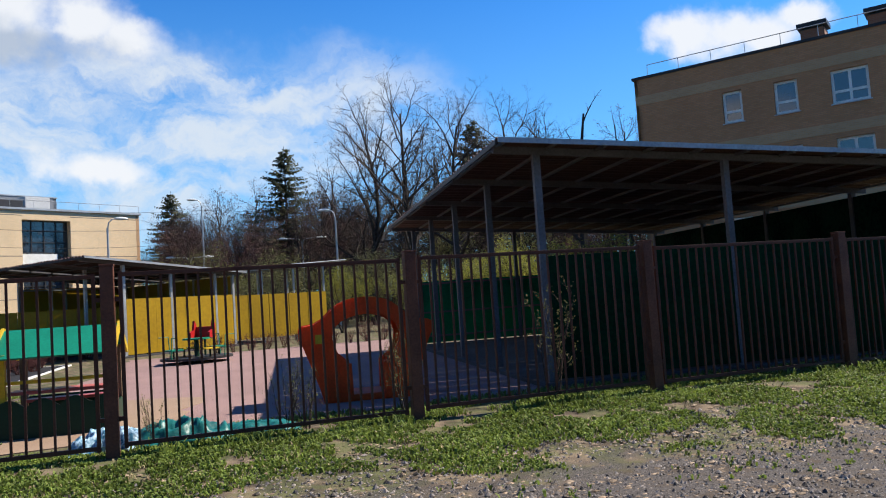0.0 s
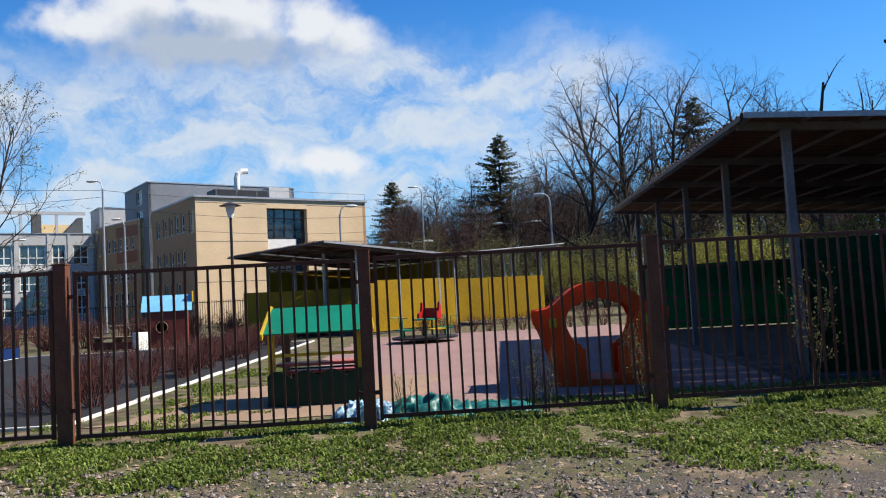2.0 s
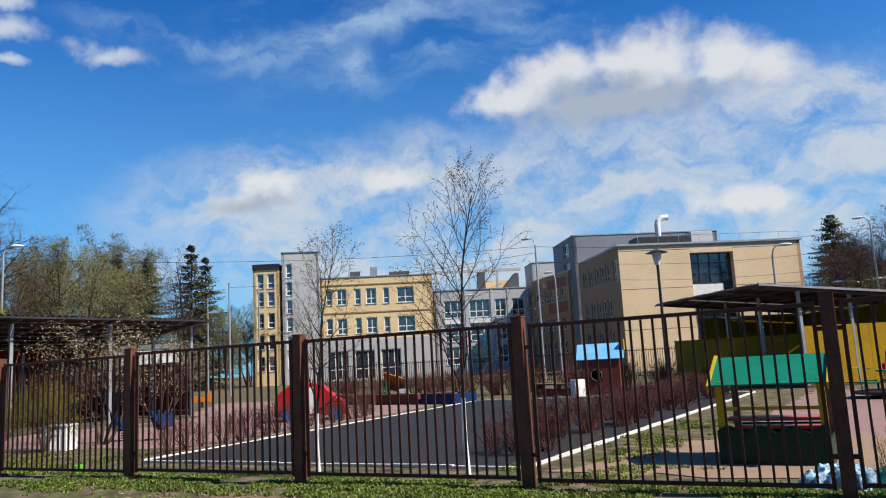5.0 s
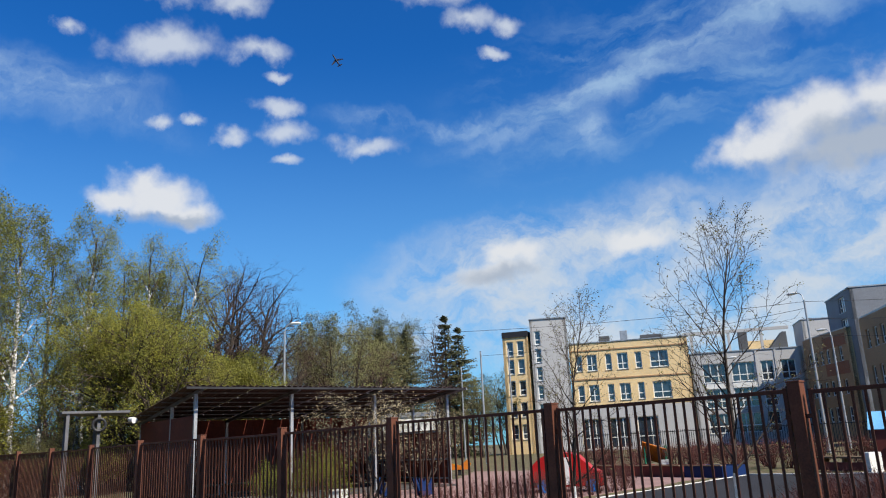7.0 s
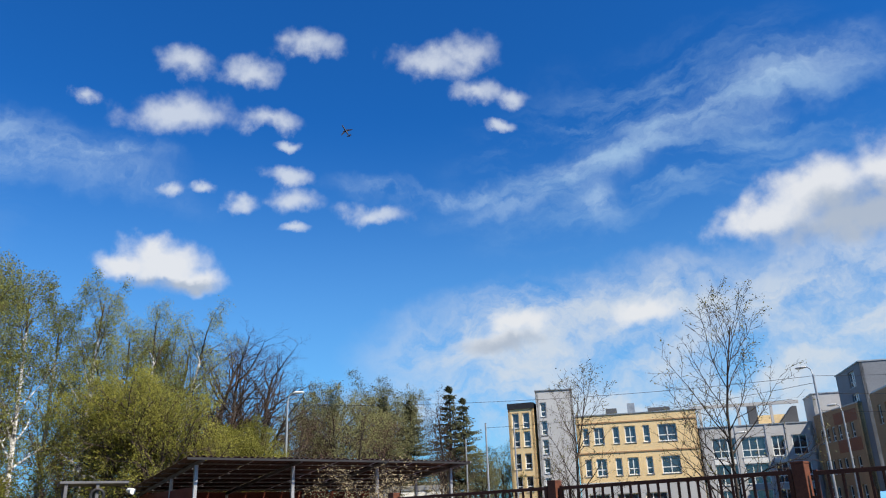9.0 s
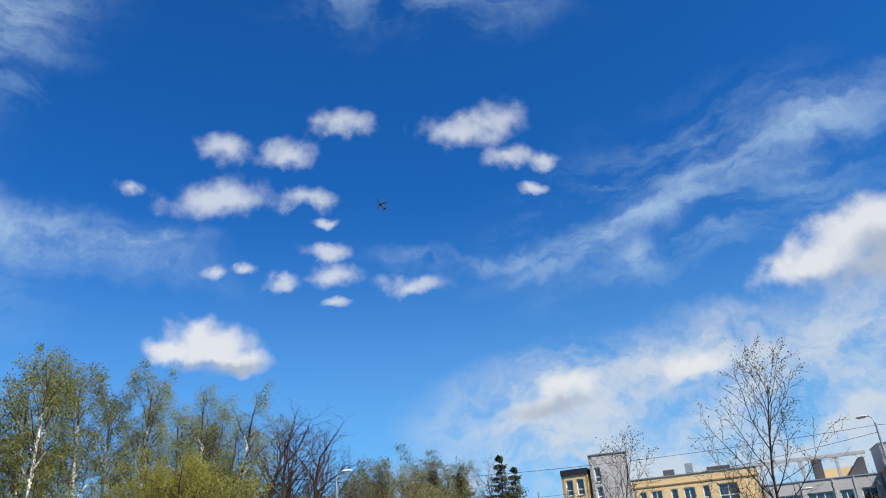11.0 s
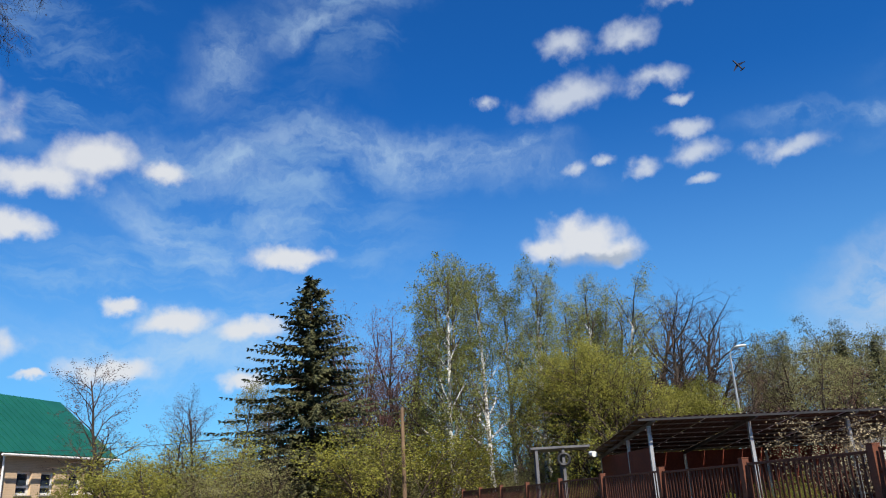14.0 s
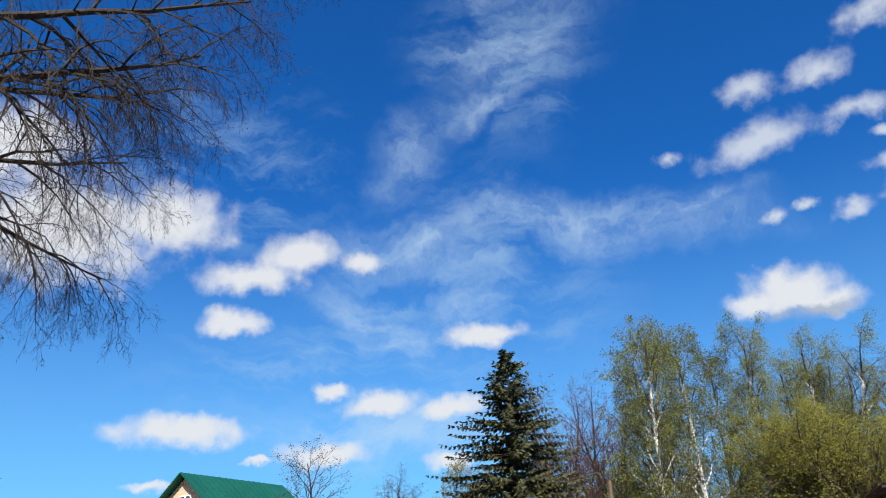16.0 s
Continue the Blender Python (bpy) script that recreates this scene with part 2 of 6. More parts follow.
def brick_mat(name, a, b_, mortar, size=(0.25, 0.075), bump=0.3):
    """Fair-faced brick in real coursing, laid by the wall's own run and height."""
    m = bpy.data.materials.new(name)
    m.use_nodes = True
    n, l = m.node_tree.nodes, m.node_tree.links
    bs = n["Principled BSDF"]
    bs.inputs["Roughness"].default_value = 0.85
    tc = n.new("ShaderNodeTexCoord")
    sp = n.new("ShaderNodeSeparateXYZ")
    l.new(tc.outputs["Object"], sp.inputs[0])
    run = n.new("ShaderNodeMath")
    run.operation = "ADD"
    l.new(sp.outputs["X"], run.inputs[0])
    l.new(sp.outputs["Y"], run.inputs[1])
    cb = n.new("ShaderNodeCombineXYZ")
    l.new(run.outputs[0], cb.inputs[0])
    l.new(sp.outputs["Z"], cb.inputs[1])
    br = n.new("ShaderNodeTexBrick")
    br.inputs["Scale"].default_value = 1.0
    br.inputs["Brick Width"].default_value, br.inputs["Row Height"].default_value = size
    br.inputs["Mortar Size"].default_value = 0.008
    br.inputs["Color1"].default_value, br.inputs["Color2"].default_value, br.inputs["Mortar"].default_value = (*a, 1), (*b_, 1), (*mortar, 1)
    l.new(cb.outputs[0], br.inputs["Vector"])
    no = n.new("ShaderNodeTexNoise")
    no.inputs["Scale"].default_value, no.inputs["Detail"].default_value = 0.35, 6.0
    l.new(tc.outputs["Object"], no.inputs["Vector"])
    mr = n.new("ShaderNodeMapRange")
    mr.inputs["To Min"].default_value, mr.inputs["To Max"].default_value = 0.78, 1.2
    l.new(no.outputs["Fac"], mr.inputs["Value"])
    hsv = n.new("ShaderNodeHueSaturation")
    l.new(mr.outputs[0], hsv.inputs["Value"])
    l.new(br.outputs["Color"], hsv.inputs["Color"])
    l.new(hsv.outputs[0], bs.inputs["Base Color"])
    bp = n.new("ShaderNodeBump")
    bp.inputs["Strength"].default_value, bp.inputs["Distance"].default_value = bump, 0.01
    l.new(br.outputs["Fac"], bp.inputs["Height"])
    bp.invert = True
    l.new(bp.outputs[0], bs.inputs["Normal"])
    return m


M_FENCE = mat("brown fence paint", (0.1, 0.038, 0.023), 0.55, dark=(0.055, 0.021, 0.014), coarse=3, grain=60, bump=0.15)
M_POST = mat("brown post paint", (0.14, 0.052, 0.03), 0.55, dark=(0.075, 0.028, 0.018), coarse=4, grain=60, bump=0.2)
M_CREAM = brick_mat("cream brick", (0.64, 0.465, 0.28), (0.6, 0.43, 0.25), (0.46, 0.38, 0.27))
M_OCHRE = brick_mat("ochre brick", (0.72, 0.53, 0.27), (0.67, 0.48, 0.23), (0.55, 0.46, 0.31))
# real tan brick elsewhere; on the cream school it paints the shaded sides
M_TANSHADE = brick_mat("tan and shaded cream brick", (0.383, 0.224, 0.112), (0.33, 0.191, 0.0924), (0.297, 0.198, 0.119))
M_BROWN = brick_mat("brown brick", (0.44, 0.2, 0.088), (0.37, 0.16, 0.066), (0.26, 0.16, 0.09))
M_BAND = brick_mat("light brown brick", (0.44, 0.26, 0.13), (0.38, 0.22, 0.11), (0.36, 0.26, 0.16))
M_REDBRICK = brick_mat("orange panel brick", (0.277, 0.0924, 0.0396), (0.238, 0.0726, 0.033), (0.198, 0.119, 0.0792))
M_GREY = mat("grey render", (0.43, 0.43, 0.43), 0.8, dark=(0.35, 0.35, 0.35), coarse=0.4, grain=8)
M_DKRENDER = mat("blue grey cladding", (0.2, 0.215, 0.24), 0.7, dark=(0.15, 0.16, 0.18), coarse=0.4, grain=8)
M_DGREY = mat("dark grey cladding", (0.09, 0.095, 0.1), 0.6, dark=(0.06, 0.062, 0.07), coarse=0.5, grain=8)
M_WHITE = mat("white plastic", (0.72, 0.72, 0.7), 0.45, dark=(0.55, 0.55, 0.52), coarse=2, grain=20, bump=0.1)
M_GLASS = mat("window glass", (0.03, 0.045, 0.065), 0.06, dark=(0.015, 0.02, 0.03), coarse=0.8, grain=2, bump=0.0, spec=0.9)
M_GLASS.node_tree.nodes["Principled BSDF"].inputs["IOR"].default_value = 1.6  # two panes, both faces mirror
M_METAL = mat("galvanised metal", (0.42, 0.43, 0.44), 0.45, 0.6, dark=(0.28, 0.29, 0.3), coarse=2, grain=25, bump=0.1)
M_DARKMETAL = mat("dark metal", (0.0396, 0.0396, 0.0429), 0.5, 0.3, coarse=2, grain=25, bump=0.1)
M_ROOFSHEET = mat("brown corrugated sheet", (0.1, 0.06, 0.05), 0.5, 0.2, dark=(0.06, 0.035, 0.03), coarse=1, grain=20, bump=0.1)
M_STEELGREY = mat("grey painted steel", (0.13, 0.13, 0.14), 0.55, dark=(0.08, 0.08, 0.085), coarse=2, grain=30, bump=0.12)
# near wall's copy: its shade is put into the dark base colour
M_GREENPANEL = mat("shaded translucent green sheet", (0.003, 0.055, 0.022), 0.7, dark=(0.002, 0.03, 0.013), coarse=1, grain=20, bump=0.1, through=0.45, spec=0.1)
M_YELLOW = mat("yellow sheet", (0.33, 0.2, 0.007), 0.5, dark=(0.25, 0.145, 0.0055), coarse=0.8, grain=10, bump=0.1)
M_REDBROWN = mat("red brown sheet", (0.16, 0.035, 0.02), 0.6, dark=(0.09, 0.02, 0.013), coarse=1, grain=15, bump=0.1)
M_ASPHALT = mat("black rubber asphalt", (0.0224, 0.0224, 0.0251), 0.85, dark=(0.0145, 0.0145, 0.0165), coarse=0.5, grain=90, bump=0.5)
M_KERB = mat("whitewashed kerb", (0.56, 0.56, 0.54), 0.8, dark=(0.4, 0.4, 0.38), coarse=3, grain=40, bump=0.4)
M_PINK = mat("pink gravel screenings", (0.264, 0.168, 0.155), 0.95, dark=(0.172, 0.109, 0.099), coarse=0.7, grain=70, bump=0.9, spread=0.7)
M_SAND = mat("trodden sand", (0.277, 0.191, 0.132), 0.95, dark=(0.185, 0.125, 0.0858), coarse=0.9, grain=60, bump=0.8, spread=0.7)

# ---- builders ----
def part(name, bm, material, parent=None, label=""):
    me = bpy.data.meshes.new(name)
    bm.to_mesh(me)
    bm.free()
    me.materials.append(material)
    ob = new(name, me)
    if parent is not None:
        ob.parent = parent
    if label:
        tagged(ob, label)
    return ob


def mesh_part(name, verts, faces, material, parent=None, label=""):
    me = bpy.data.meshes.new(name)
    me.from_pydata(verts, [], faces)
    me.materials.append(material)
    ob = new(name, me)
    if parent is not None:
        ob.parent = parent
    if label:
        tagged(ob, label)
    return ob


def thing(name, label, category, m=None, group="", kind=""):
    ob = tagged(new(name), label, category, group, kind)
    ob.empty_display_size = 0.2
    if m is not None:
        ob.matrix_basis = m
    return ob


def add_box(bm, x0, x1, y0, y1, z0, z1, bevel=0.0, m=None):
    r = bmesh.ops.create_cube(bm, size=1.0, matrix=Matrix.Translation(((x0 + x1) / 2, (y0 + y1) / 2, (z0 + z1) / 2))
                              @ Matrix.Diagonal((abs(x1 - x0), abs(y1 - y0), abs(z1 - z0), 1)))
    if bevel:
        edges = list({e for v in r["verts"] for e in v.link_edges})
        r2 = bmesh.ops.bevel(bm, geom=edges, offset=bevel, segments=2, affect="EDGES", profile=0.7)
        vs = list({v for f in r2["faces"] for v in f.verts} | {v for v in r["verts"] if v.is_valid})
    else:
        vs = r["verts"]
    if m is not None:
        bmesh.ops.transform(bm, matrix=m, verts=vs)
    return bm


def box(*a, **k):
    return add_box(bmesh.new(), *a, **k)


def add_rod(bm, p, q, r0, r1=None, n=8):
    p, q = Vector(p), Vector(q)
    d = q - p
    m = Matrix.Translation((p + q) / 2) @ d.to_track_quat("Z", "Y").to_matrix().to_4x4()
    bmesh.ops.create_cone(bm, cap_ends=True, segments=n, radius1=r0, radius2=r0 if r1 is None else r1, depth=d.length, matrix=m)
    return bm


def rod(p, q, r0, r1=None, n=8):
    return add_rod(bmesh.new(), p, q, r0, r1, n)


def add_path(bm, pts, r, n=8):
    """One connected tube through the points."""
    pts = [Vector(p) for p in pts]
    rings = []
    side = None
    for i, p in enumerate(pts):
        d = (pts[min(i + 1, len(pts) - 1)] - pts[max(i - 1, 0)]).normalized()
        side = d.orthogonal().normalized() if side is None else (side - d * side.dot(d)).normalized()
        up = d.cross(side)
        rings.append([bm.verts.new(p + side * (r * math.cos(2 * math.pi * k / n)) + up * (r * math.sin(2 * math.pi * k / n))) for k in range(n)])
    for a, b in zip(rings, rings[1:]):
        for k in range(n):
            j = (k + 1) % n
            bm.faces.new((a[k], a[j], b[j], b[k]))
    bm.faces.new(rings[0][::-1])
    bm.faces.new(rings[-1])
    return bm


def prism(points, y0, y1):
    """An outline in x and z, drawn out from y0 to y1."""
    bm = bmesh.new()
    a = [bm.verts.new((x, y0, z)) for x, z in points]
    b = [bm.verts.new((x, y1, z)) for x, z in points]
    k = len(points)
    bm.faces.new(a)
    bm.faces.new(b[::-1])
    for i in range(k):
        j = (i + 1) % k
        bm.faces.new((a[j], a[i], b[i], b[j]))
    bmesh.ops.recalc_face_normals(bm, faces=bm.faces)
    return bm


def wall_grid(length, z0, z1, thick, openings):
    """A wall along x from 0, its face at y = 0 and its back at y = thick, with real openings (u0, u1, v0, v1)."""
    us = sorted({0.0, length, *[o[0] for o in openings], *[o[1] for o in openings]})
    vs = sorted({z0, z1, *[o[2] for o in openings], *[o[3] for o in openings]})
    bm = bmesh.new()
    made = {}

    def vert(i, j, k):
        if (i, j, k) not in made:
            made[i, j, k] = bm.verts.new((us[i], thick * k, vs[j]))
        return made[i, j, k]

    def solid(i, j):
        if not (0 <= i < len(us) - 1 and 0 <= j < len(vs) - 1):
            return False
        um, vm = (us[i] + us[i + 1]) / 2, (vs[j] + vs[j + 1]) / 2
        return not any(o[0] < um < o[1] and o[2] < vm < o[3] for o in openings)

    for i in range(len(us) - 1):
        for j in range(len(vs) - 1):
            if not solid(i, j):
                continue
            for k in (0, 1):
                bm.faces.new([vert(i, j, k), vert(i + 1, j, k), vert(i + 1, j + 1, k), vert(i, j + 1, k)][::1 - 2 * k])
            for (di, dj), (a, b) in (((-1, 0), ((i, j + 1), (i, j))), ((1, 0), ((i + 1, j), (i + 1, j + 1))), ((0, -1), ((i, j), (i + 1, j))), ((0, 1), ((i + 1, j + 1), (i, j + 1)))):
                if not solid(i + di, j + dj):
                    bm.faces.new([vert(*b, 0), vert(*a, 0), vert(*a, 1), vert(*b, 1)])
    bmesh.ops.recalc_face_normals(bm, faces=bm.faces)
    return bm


def add_windows(wall, openings, depth=0.14, frame_w=0.11, sill=True, frame_mat=None):
    """A framed window in every opening of a wall: frame with mullion and transom, panes, sill."""
    for u0, u1, v0, v1 in openings:
        w = u1 - u0
        cols = 1 if w < 1.15 else 2 if w < 2.3 else 3
        fw, hh = frame_w, v1 - v0
        cuts = [fw + (w - fw) * i / cols for i in range(cols + 1)]
        vt = v0 + hh * 0.36
        lights = [(c0, c1 - fw, z0, z1) for c0, c1 in zip(cuts, cuts[1:]) for z0, z1 in ((v0 + fw, vt - fw / 2), (vt + fw / 2, v1 - fw))]
        bm = wall_grid(w, v0, v1, 0.06, lights)
        bmesh.ops.translate(bm, vec=(u0, depth, 0), verts=bm.verts)
        win = part("window", bm, frame_mat or M_WHITE, wall)
        part("pane", box(u0, u1, depth + 0.03, depth + 0.04, v0, v1), M_GLASS, win)
        if sill:
            part("sill", box(u0 - 0.06, u1 + 0.06, -0.06, depth, v0 - 0.05, v0 - 0.01), M_METAL, win)


def along(p, q, z=0.0):
    """The pose of a wall that starts at p and runs towards q."""
    return Matrix.Translation((p[0], p[1], z)) @ Matrix.Rotation(math.atan2(q[1] - p[1], q[0] - p[0]), 4, "Z")

# ---- ground ----
def ground_z(x, y):
    """Level behind the fence, falling gently to the track in front of it."""
    k = min(1.0, max(0.0, (y - 4.6) / 3.2))
    return 0.1 + 0.2 * k * k * (3 - 2 * k)


def ground_material():
    m = bpy.data.materials.new("grass, gravel and dirt")
    m.use_nodes = True
    n, l = m.node_tree.nodes, m.node_tree.links
    b = n["Principled BSDF"]
    b.inputs["Roughness"].default_value = 0.95
    b.inputs["Specular IOR Level"].default_value = 0.2
    geo = n.new("ShaderNodeNewGeometry")
    sep = n.new("ShaderNodeSeparateXYZ")
    l.new(geo.outputs["Position"], sep.inputs[0])

    def noise_of(scale, detail=6.0):
        t = n.new("ShaderNodeTexNoise")
        t.inputs["Scale"].default_value, t.inputs["Detail"].default_value = scale, detail
        l.new(geo.outputs["Position"], t.inputs["Vector"])
        return t.outputs["Fac"]

    def ramp(v, lo, hi):
        r = n.new("ShaderNodeMapRange")
        r.interpolation_type = "SMOOTHSTEP"
        r.inputs["From Min"].default_value, r.inputs["From Max"].default_value = lo, hi
        l.new(v, r.inputs["Value"])
        return r.outputs[0]

    def mix(f, a, c):
        x = n.new("ShaderNodeMix")
        x.data_type = "RGBA"
        l.new(f, x.inputs["Factor"])
        ins = [i for i in x.inputs if i.type == "RGBA"]
        for s_, v in zip(ins, (a, c)):
            if isinstance(v, tuple):
                s_.default_value = (*v, 1)
            else:
                l.new(v, s_)
        return [o for o in x.outputs if o.type == "RGBA"][0]

    def madd(v, k, c):
        x = n.new("ShaderNodeMath")
        x.operation = "MULTIPLY_ADD"
        l.new(v, x.inputs[0])
        x.inputs[1].default_value = k
        if isinstance(c, float):
            x.inputs[2].default_value = c
        else:
            l.new(c, x.inputs[2])
        return x.outputs[0]

    n_big, n_mid, n_fine = noise_of(0.7), noise_of(4.0), noise_of(70.0)
    grass = mix(ramp(n_mid, 0.3, 0.7), (0.045, 0.046, 0.02), (0.095, 0.095, 0.038))
    soil = mix(ramp(n_mid, 0.35, 0.65), (0.06, 0.044, 0.03), (0.165, 0.122, 0.08))
    grass = mix(ramp(noise_of(2.6), 0.42, 0.6), grass, soil)
    gravel = mix(ramp(n_fine, 0.35, 0.65), (0.03, 0.026, 0.024), (0.1, 0.086, 0.078))
    gravel = mix(ramp(n_mid, 0.45, 0.7), gravel, (0.0594, 0.0429, 0.0297))
    dirt = mix(ramp(n_fine, 0.3, 0.7), (0.158, 0.112, 0.0759), (0.251, 0.185, 0.132))
    dirt = mix(ramp(n_big, 0.4, 0.7), dirt, (0.145, 0.112, 0.0792))
    track = mix(ramp(madd(n_big, 3.0, sep.outputs["X"]), -4.5, -0.5), dirt, gravel)
    edge = madd(n_mid, 1.3, madd(n_big, 1.6, sep.outputs["Y"]))
    slanted = madd(sep.outputs["X"], 0.035, edge)
    colour = mix(ramp(slanted, 6.7, 7.6), track, grass)
    l.new(colour, b.inputs["Base Color"])
    bp = n.new("ShaderNodeBump")
    bp.inputs["Strength"].default_value, bp.inputs["Distance"].default_value = 0.8, 0.02
    l.new(madd(n_fine, 0.5, n_mid), bp.inputs["Height"])
    l.new(bp.outputs[0], b.inputs["Normal"])
    return m


M_GROUND = ground_material()


def axis(near, far, step):
    vals, v = [], -near
    while v < near:
        vals.append(v)
        v += step
    vals.append(near)
    return [-far, -far / 3, -far / 8, *vals, far / 8, far / 3, far]


GX, GY = axis(45, 900, 0.75), axis(36, 900, 0.75)
verts = [(x, y, ground_z(x, y) + (0.05 * (noise.noise(Vector((x * 0.5, y * 0.5, 0)))) if abs(x) < 50 and 1 < y < 7.6 else 0)) for y in GY for x in GX]
nx = len(GX)
faces = [(j * nx + i, j * nx + i + 1, (j + 1) * nx + i + 1, (j + 1) * nx + i) for j in range(len(GY) - 1) for i in range(nx - 1)]
ground = tagged(mesh_part("ground", verts, faces, M_GROUND), "rough verge with grass, gravel track and dirt", "ground", kind="structure")
for p_ in ground.data.polygons:
    p_.use_smooth = True


def patch(name, corners, z, material, label, category, wobble=0.15, step=0.5, seed=0):
    """A thin spread layer with an uneven rim."""
    rnd, rim = random.Random(seed), []
    for (x0, y0), (x1, y1) in zip(corners, corners[1:] + corners[:1]):
        k = max(1, int(math.hypot(x1 - x0, y1 - y0) / step))
        for i in range(k):
            f = i / k
            rim.append((x0 + (x1 - x0) * f + rnd.uniform(-wobble, wobble), y0 + (y1 - y0) * f + rnd.uniform(-wobble, wobble)))
    bm = bmesh.new()
    top = [bm.verts.new((x, y, z)) for x, y in rim]
    low = [bm.verts.new((x, y, z - 0.1)) for x, y in rim]
    f = bm.faces.new(top)
    for i in range(len(rim)):
        j = (i + 1) % len(rim)
        bm.faces.new((top[i], low[i], low[j], top[j]))
    bmesh.ops.recalc_face_normals(bm, faces=bm.faces)
    bmesh.ops.triangulate(bm, faces=[g for g in bm.faces if len(g.verts) > 4])
    return tagged(part(name, bm, material), label, category, kind="structure")


patch("playground_surface", [(-0.6, 9.2), (4.7, 9.3), (6.6, 20), (7, 26), (-1.5, 26), (-2.2, 14)], 0.306, M_PINK,
      "pink gravel screenings over the play area", "play surface", seed=1)
patch("playground_surface", [(-21, 11.2), (-12.2, 11.6), (-13.4, 24.5), (-15, 31), (-30, 31), (-23, 22)], 0.306, M_PINK,
      "pink gravel screenings before the dark pavilion", "play surface", seed=2)
patch("sand_patch", [(-3.9, 9.2), (-0.4, 9.0), (0.2, 12.5), (-1.2, 13.5), (-3.0, 12.6)], 0.312, M_SAND,
      "trodden sand round the little sandbox", "sand", seed=3, wobble=0.25)
COURT = [(-11.3, 9.6), (-4.3, 9.4), (-3.2, 26.0), (-12.5, 25.5)]
patch("sports_court", COURT, 0.325, M_ASPHALT, "smooth black rubber court with white edging", "court", wobble=0.0)
for a, b in zip(COURT, COURT[1:] + COURT[:1]):
    ln = math.hypot(b[0] - a[0], b[1] - a[1])
    bm = bmesh.new()
    k = int(ln)
    for i in range(k):
        add_box(bm, ln * i / k + 0.004, ln * (i + 1) / k - 0.004, -0.028, 0.028, 0.2, 0.34 + 0.006 * ((i * 7) % 3), bevel=0.012)
    kerb = tagged(part("kerb", bm, M_KERB), "whitewashed concrete kerb stones of the court", "kerb", kind="structure")
    kerb.matrix_basis = along(a, b)

# ---- fence ----
FENCE_Y, STEP_X = 8.02, 3.0
fence = thing("fence", "brown painted steel bar fence along the verge", "fence")


def linked(name, mesh, parent, m):
    """A piece that shares its mesh with the others of its kind."""
    o = new(name, mesh)
    o.parent = parent
    o.matrix_basis = m
    return o


def mesh_of(name, bm, material):
    me = bpy.data.meshes.new(name)
    bm.to_mesh(me)
    bm.free()
    me.materials.append(material)
    return me


bar_mesh = mesh_of("bar", box(-0.011, 0.011, -0.011, 0.011, 0.42, 2.03), M_FENCE)
bm = box(0.12, 2.91, -0.02, 0.02, 2.02, 2.06, bevel=0.004)
rail_mesh = mesh_of("rail", bm, M_FENCE)
low_mesh = mesh_of("rail", box(0.12, 2.91, -0.02, 0.02, 0.395, 0.435, bevel=0.004), M_FENCE)
stile_mesh = mesh_of("stile", box(-0.018, 0.018, -0.018, 0.018, 0.38, 2.07), M_FENCE)
shaft_mesh = mesh_of("shaft", box(-0.062, 0.062, -0.062, 0.062, 0.02, 2.12, bevel=0.008), M_POST)
cap_mesh = mesh_of("cap", box(-0.067, 0.067, -0.067, 0.067, 2.121, 2.14, bevel=0.004), M_POST)
bracket_mesh = mesh_of("bracket", box(-0.13, 0.13, -0.025, 0.025, -0.02, 0.02), M_FENCE)
POSTS = [-0.65 + 3.03 * k for k in range(-11, 7)]
for k, x in enumerate(POSTS):
    p_ = linked("post", shaft_mesh, fence, pose(x, FENCE_Y, 0.0, 0, 0.4 * math.sin(k * 2.3), 0))
    linked("cap", cap_mesh, p_, Matrix())
    for z in (0.66, 1.8):
        linked("bracket", bracket_mesh, p_, pose(0, 0, z))
    if k < len(POSTS) - 1:
        q_ = linked("panel", rail_mesh, fence, pose(x, FENCE_Y, 0.015 * math.sin(k * 1.7), 0.0, 0.0, 0.0))
        linked("rail", low_mesh, q_, Matrix())
        for u in (0.12, 2.91):
            linked("stile", stile_mesh, q_, pose(u, 0, 0))
        for i in range(22):
            linked("bar", bar_mesh, q_, pose(0.24 + i * 0.121, 0, 0, 0, 0.25 * math.sin(i * 5.1 + k), 0))


# ---- open pavilions ----
def sheet_mesh(length, width, z0, z1, over):
    """A corrugated roof sheet; its waves run down the slope, from x = -over at z0."""
    v, f = [], []
    n = int(width / 0.03)
    for i in range(n + 1):
        y = width * i / n
        h = 0.026 * math.sin(2 * math.pi * y / 0.2)
        for x, z in ((-over, z0), (length, z1)):
            v.append((x, y, z + h))
    for i in range(n):
        f.append((2 * i, 2 * i + 1, 2 * i + 3, 2 * i + 2))
    k = len(v)
    v += [(x, y, z - 0.006) for x, y, z in v]
    f += [tuple(k + j for j in reversed(q)) for q in f]
    for i in range(n):
        f.append((2 * i, 2 * i + 2, k + 2 * i + 2, k + 2 * i))
        f.append((2 * i + 1, k + 2 * i + 1, k + 2 * i + 3, 2 * i + 3))
    return v, f


